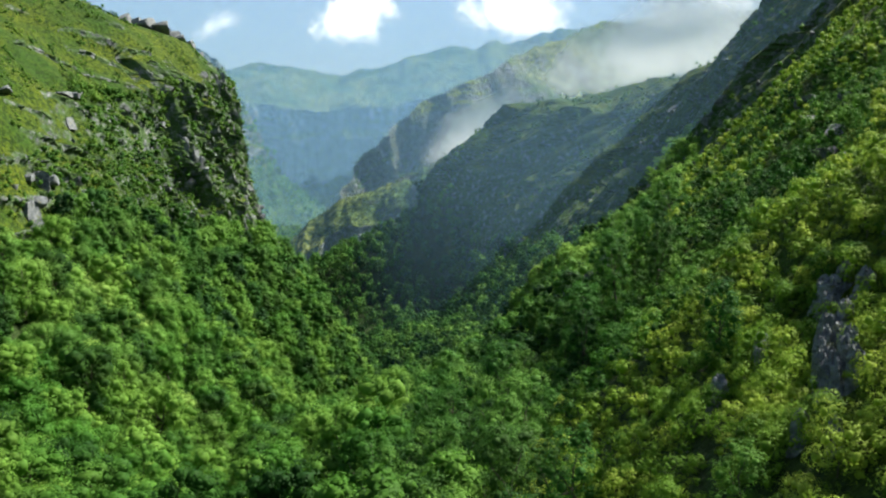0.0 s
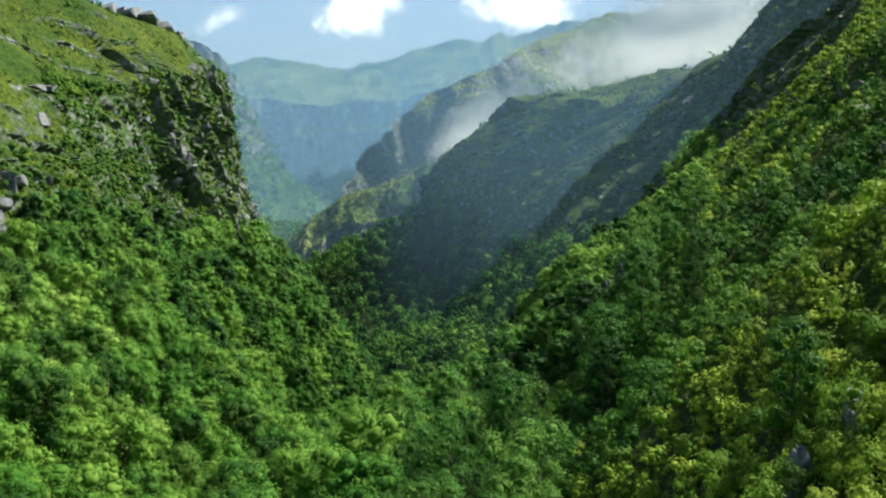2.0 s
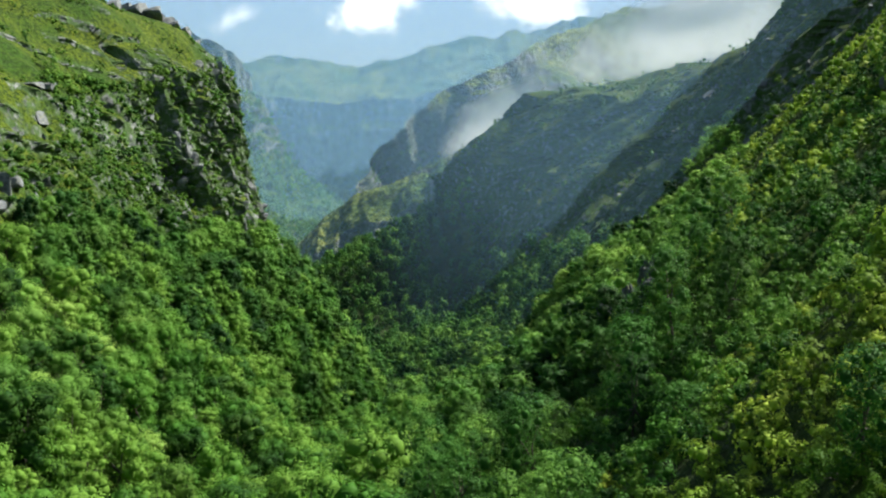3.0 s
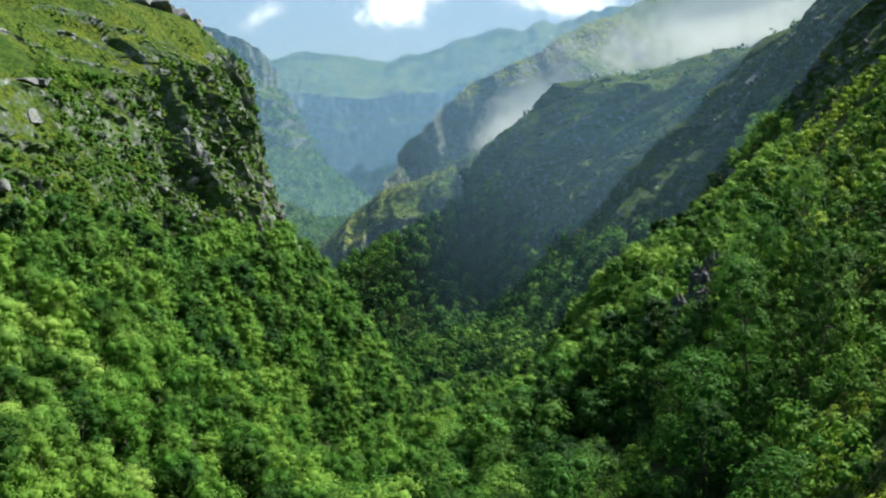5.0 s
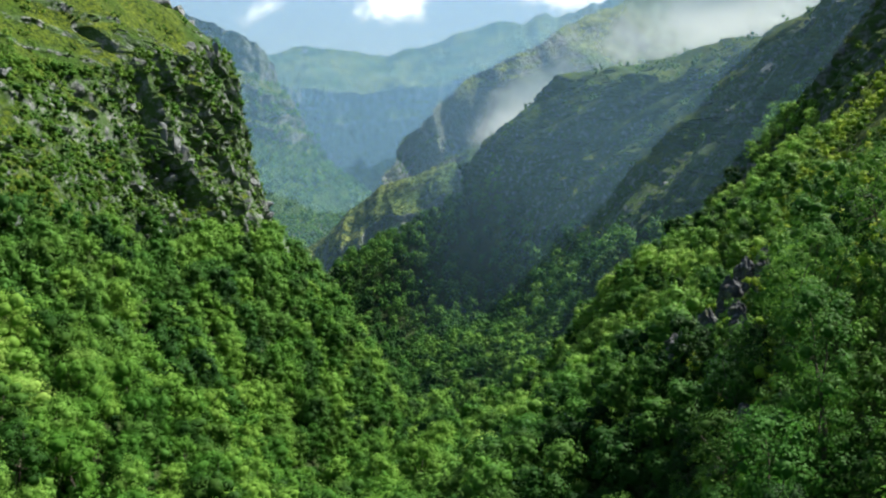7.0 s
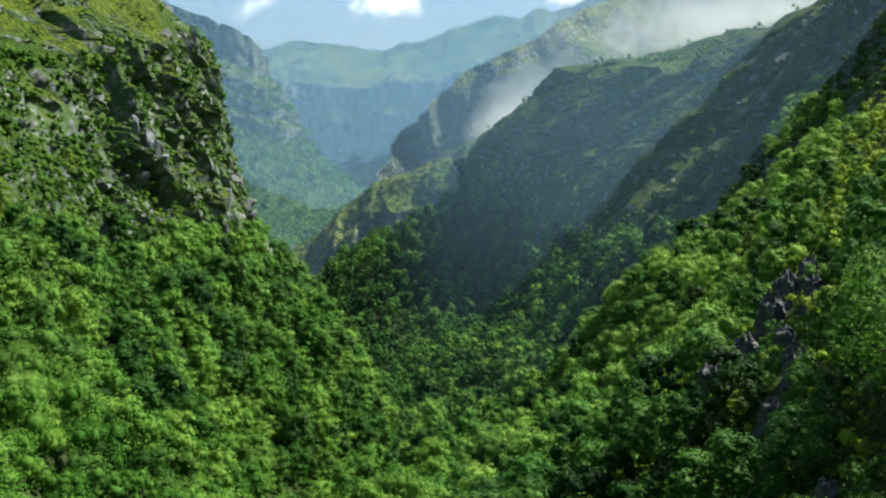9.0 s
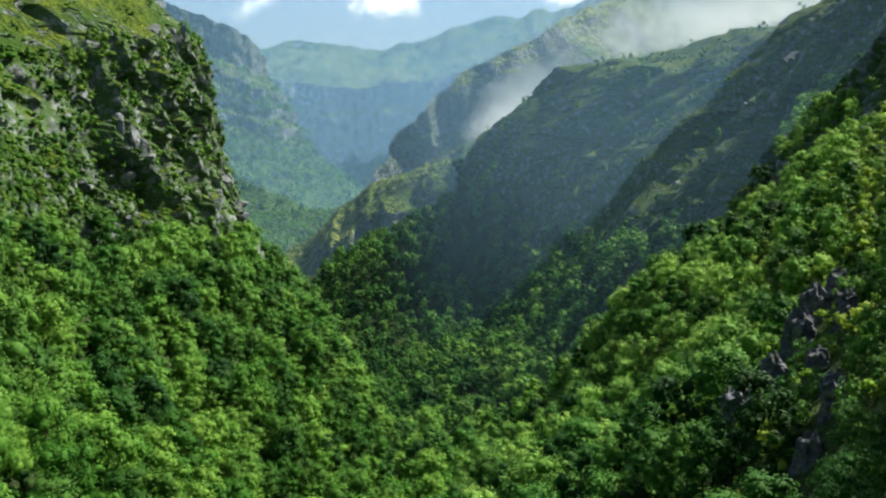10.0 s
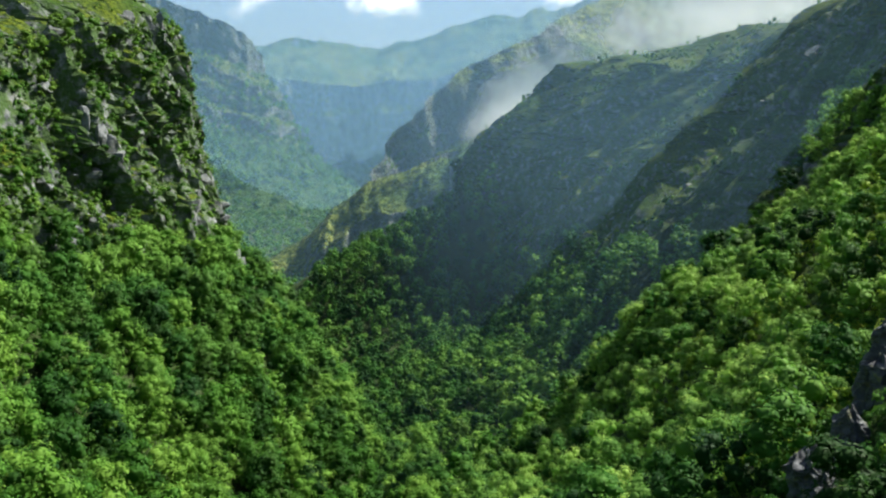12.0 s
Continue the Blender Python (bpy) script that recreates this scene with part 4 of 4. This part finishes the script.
x, y, z, place, rng7 = scatter(17, -112, -70, 330, 413, 2.4, lambda x, y, p: np.clip(0.2 + 0.5 * vnoise(y / 12, x / 6, 0, 43), 0, 1) * np.clip((y - 345) / 40, 0.2, 1) * ((p > 1.9) & (p < 3.05)), 1.1)
for i in range(len(x)):
    rock("cliff_rock", "pale sunlit sandstone block on the cliff edge", x[i] - 0.9, y[i], z[i] - 0.6, rng7.choice([0.7, 1.0, 1.5, 2.1]) * rng7.uniform(0.8, 1.25), rng7, 7, "cliff rocks")
x, y, z, place, rng8 = scatter(8, 60, 160, 300, 460, 7.0, lambda x, y, p: 0.2 * ((p > 6.7) & (p < 8.6)))
for i in range(len(x)):
    rock("crag_rock", "dark grey crag on the shaded hillside", x[i], y[i], z[i], rng8.uniform(0.7, 1.8), rng8, 14, "crag rocks")

def fluted_mesh(seed, mat):
    """A weathered upright rock, one unit wide and high: deep flutes, cracks across, a blunt broken top."""
    rng = np.random.default_rng(seed)
    sides, rings = 36, 34
    th = np.arange(sides) * 2 * np.pi / sides
    h = np.linspace(0, 1, rings)
    c, s = np.cos(th)[None], np.sin(th)[None]
    hh = h[:, None]
    v1, e1 = cells(th[None] * 1.5 + 0.5 * vnoise(c * 2, s * 2, hh * 3, seed + 4) + 0 * hh, hh * 2.2 + 0.4 * vnoise(c * 2, s * 2, hh * 2, seed + 3), seed)
    v2, e2 = cells(th[None] * 3.4 + 0 * hh, hh * 7 + 0 * th[None], seed + 9)
    flutes = 1 + 0.42 * (v1 - 0.5) + 0.2 * (v2 - 0.5) - 0.2 * np.exp(-e1 / 0.07) - 0.08 * np.exp(-e2 / 0.1) + 0.16 * vnoise(c * 2 + seed, s * 2, hh * 1.2, seed)
    taper = np.interp(h, [0, 0.3, 0.7, 0.88, 0.96, 1], [0.54, 0.5, 0.46, 0.42, 0.32, 0.16])[:, None] * flutes
    sway = np.cumsum(rng.normal(size=(rings, 2)) * 0.014, 0)
    top = 1 - (0.2 * v1 + 0.12 * np.abs(vnoise(c * 2, s * 2, seed, 7))) * hh ** 4
    v = np.stack([taper * c + sway[:, :1], taper * s + sway[:, 1:], hh * top], -1).reshape(-1, 3)
    v = np.concatenate([v, [[*sway[-1], float((h[-1] * top[-1]).mean())]]])
    i = np.arange((rings - 1) * sides)
    j = (i // sides) * sides + (i + 1) % sides
    cap = (rings - 1) * sides + np.arange(sides)
    nxt = (rings - 1) * sides + (np.arange(sides) + 1) % sides
    return mesh_of("standing_rock", v, [np.stack([i, j, j + sides, i + sides], 1), np.stack([cap, nxt, np.full(sides, rings * sides)], 1)], mat, False)


SLATE = stone("blue_grey_sandstone", (0.055, 0.066, 0.074), (0.25, 0.28, 0.295))
FLUTED = [fluted_mesh(600 + k, SLATE) for k in range(6)]
DARK_FLUTED = [fluted_mesh(620 + k, DARK_ROCK) for k in range(4)]


def pillar(label, x, y, wide, tall, deep, seed, group, kinds=FLUTED):
    """One upright slab or boulder of a given size on the slope."""
    z, _ = form(x, y)
    rng = np.random.default_rng(seed)
    ob = tagged(new("standing_rock", kinds[rng.integers(len(kinds))]), label, "rock", group=group)
    ob.matrix_world = pose(x, y, float(z) - 0.35 * tall, rng.normal() * 5, rng.normal() * 5, rng.uniform(0, 360)) @ Matrix.Diagonal((wide, deep, tall * 1.15, 1))
    return ob


for k, (px, py, wide, tall, deep) in enumerate([(30.6, 82.2, 2.2, 3.4, 2.0), (32.0, 82.0, 2.0, 3.2, 1.8), (29.6, 79.4, 1.5, 4.0, 1.5), (32.4, 79.4, 1.5, 2.8, 1.3), (28.2, 76.2, 1.7, 4.8, 1.6), (29.6, 75.6, 1.4, 4.6, 1.4), (27.4, 73.0, 1.3, 4.6, 1.3), (28.6, 72.4, 1.1, 3.8, 1.1), (26.6, 70.5, 1.3, 4.6, 1.4), (27.9, 70.0, 1.0, 4.0, 1.1), (25.9, 69.0, 1.1, 5.0, 1.3), (26.8, 67.6, 1.2, 5.2, 1.2), (25.2, 67.4, 0.9, 5.0, 1.1), (26.0, 66.2, 1.0, 4.8, 1.1), (24.6, 65.6, 0.9, 4.4, 1.0), (25.3, 64.6, 1.0, 4.0, 1.0), (26.2, 64.2, 1.2, 3.6, 1.1),
                                                   (22.2, 63.0, 1.2, 3.4, 1.2), (23.4, 60.0, 1.1, 3.0, 1.0), (25.2, 81.4, 1.5, 3.4, 1.3), (24.6, 79.6, 1.1, 3.2, 1.0), (21.9, 79.2, 1.4, 3.0, 1.3), (20.6, 78.0, 1.0, 2.4, 1.0), (36.5, 84.0, 1.5, 2.8, 1.4)]):
    pillar("weathered blue-grey rock pinnacle among bright shrubs", px, py, wide, tall, deep, 500 + k, "pinnacle rocks")
def outcrop(name, label, x, y, wide, tall, seed, group, kinds=BLOCKS, lift=-0.12):
    """A bedded block that juts out of the hillside, for the most part buried."""
    rng = np.random.default_rng(seed)
    ob = tagged(new(name, kinds[rng.choice([0, 2, 4]) % len(kinds)]), label, "rock", group=group)
    z, place = form(np.array([x]), np.array([y]))
    dx, dz, _ = crags(np.array([x]), np.array([y]), z, place)
    ob.matrix_world = pose(x + float(dx[0]), y, float(z[0] + dz[0]) + lift * tall, rng.normal() * 7, -14 + rng.normal() * 7, rng.uniform(-25, 25)) @ Matrix.Diagonal((0.6 * wide, 0.75 * wide, 0.7 * tall, 1))
    return ob


for k, (px, py, wide, tall, deep) in enumerate(ROCK_FACES):
    pillar("dark weathered rock face on the wooded slope", px, py, 0.8 * wide, 0.68 * tall, 0.8 * deep, 530 + k, "slope rocks", DARK_FLUTED)
for k, (px, py, wide, tall) in enumerate([(50, 134, 3.0, 3.0), (53.8, 156, 3.2, 3.2), (57, 150, 2.6, 3.0), (47, 128, 2.2, 2.4), (60, 172, 3.0, 3.2), (38, 118, 1.8, 2.4), (44, 112, 2.2, 2.6)]):
    outcrop("slope_rock", "dark weathered rock among the scrub of the slope", px, py, wide, tall, 550 + k, "slope rocks", DARK_BLOCKS, 0.05)
for k, (px, py, wide, tall) in enumerate([(-62.3, 385, 3.4, 4.4), (-60.5, 388, 2.6, 3.4), (-72.5, 377, 3.0, 4.0), (-70.5, 374, 2.4, 3.2), (-65, 392, 2.6, 3.6)]):
    outcrop("ridge_rock", "pale grey rock breaking through the wooded ridge", px, py, wide, tall, 590 + k, "ridge rocks", BLOCKS, 1.1)
for k, (px, py, wide, tall) in enumerate([(-97.5, 226, 3.0, 8.0), (-96.0, 223, 2.4, 6.0), (-98.5, 229, 2.8, 6.0), (-115, 252, 3.6, 2.2), (-110, 278, 5.0, 1.8), (-109.2, 282, 5.4, 2.0), (-113, 391, 5.5, 6.5), (-110, 394, 4.5, 5.0), (-107.5, 397, 3.5, 3.4), (-116.5, 390, 6.5, 7.5), (-120.5, 389, 6.5, 7.5), (-124.5, 388, 6.0, 7.0), (-104, 399, 3.0, 2.6), (-118, 393, 5.0, 6.5), (-129, 386, 6.0, 6.0)]):
    outcrop("spur_rock", "pale grey bedded sandstone outcrop on the grassy spur", px, py, wide, tall, 560 + k, "spur rocks")

# ---------------------------------------------------------------- mist and clouds
def veil(name, label, centre, across, up, bow, mat, layers=1, gap=30.0, rows=24, cols=48, kind="stuff"):
    """A bowed sheet, or a few behind one another, that fades towards its rim."""
    vs, fs, rims = [], [], []
    for k in range(layers):
        u, v = np.meshgrid(np.linspace(-1, 1, cols), np.linspace(-1, 1, rows))
        p = np.array(centre)[None, None] + u[..., None] * np.array(across) + v[..., None] * np.array(up)
        p[..., 1] += k * gap + bow * (u ** 2 + v ** 2) + 0.05 * np.linalg.norm(up) * vnoise(u * 1.5 + k, v * 1.5, k, 50)
        fs.append(grid_faces(rows, cols) + len(vs) * rows * cols)
        vs.append(p.reshape(-1, 3))
        rims.append(1 - np.clip(np.hypot(u, v), 0, 1.4).ravel())
    me = mesh_of(name, np.concatenate(vs), np.concatenate(fs), mat, True, ("rim", np.concatenate(rims)))
    return tagged(new(name, me), label, "cloud", kind=kind)


veil("mist_bank", "low white mist lying on the ridge", (18, 880, 32), (62, 10, 46), (-20, 0, 22), 8, MIST)
veil("mist_bank", "white cloud bank drifting over the mountain ridge", (180, 940, 112), (145, 20, 44), (-35, 0, 48), 15, MIST)
veil("mist_bank", "white cloud bank drifting over the mountain ridge", (265, 980, 152), (140, 20, 52), (-35, 0, 62), 15, MIST)
veil("cumulus_cloud", "bright white cumulus cloud in the blue sky", (-480, 4400, 640), (260, 0, 0), (30, 0, 240), 0, CLOUD)
veil("cumulus_cloud", "bright white cumulus cloud in the blue sky", (220, 4420, 680), (400, 0, 20), (0, 0, 190), 0, CLOUD)
veil("cumulus_cloud", "thin white wisp of cloud", (-1090, 4400, 590), (190, 0, 70), (-30, 0, 70), 0, WISP)
veil("cumulus_cloud", "bright white cumulus cloud in the blue sky", (1180, 4440, 760), (300, 0, 40), (0, 0, 150), 0, CLOUD)


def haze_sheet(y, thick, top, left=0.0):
    """Left: where the sheet has faded in, to put haze before the right valley side only."""
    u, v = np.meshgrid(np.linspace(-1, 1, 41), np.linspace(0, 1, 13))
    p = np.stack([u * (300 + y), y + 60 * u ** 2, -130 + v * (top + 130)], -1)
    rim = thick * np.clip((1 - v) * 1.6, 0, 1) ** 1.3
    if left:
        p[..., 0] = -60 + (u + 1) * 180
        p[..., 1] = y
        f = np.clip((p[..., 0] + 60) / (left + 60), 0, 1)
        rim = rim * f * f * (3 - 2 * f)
    # The near sheets thin out low down, which keeps the gorge dark.
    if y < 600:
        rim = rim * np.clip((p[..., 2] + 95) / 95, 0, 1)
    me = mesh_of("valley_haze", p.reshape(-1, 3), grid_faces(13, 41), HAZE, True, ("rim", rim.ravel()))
    return tagged(new("valley_haze", me), "see-through blue sheet put in for the valley haze", "haze", kind="stuff")


# Blue sheets hung across the valley put in its aerial haze.
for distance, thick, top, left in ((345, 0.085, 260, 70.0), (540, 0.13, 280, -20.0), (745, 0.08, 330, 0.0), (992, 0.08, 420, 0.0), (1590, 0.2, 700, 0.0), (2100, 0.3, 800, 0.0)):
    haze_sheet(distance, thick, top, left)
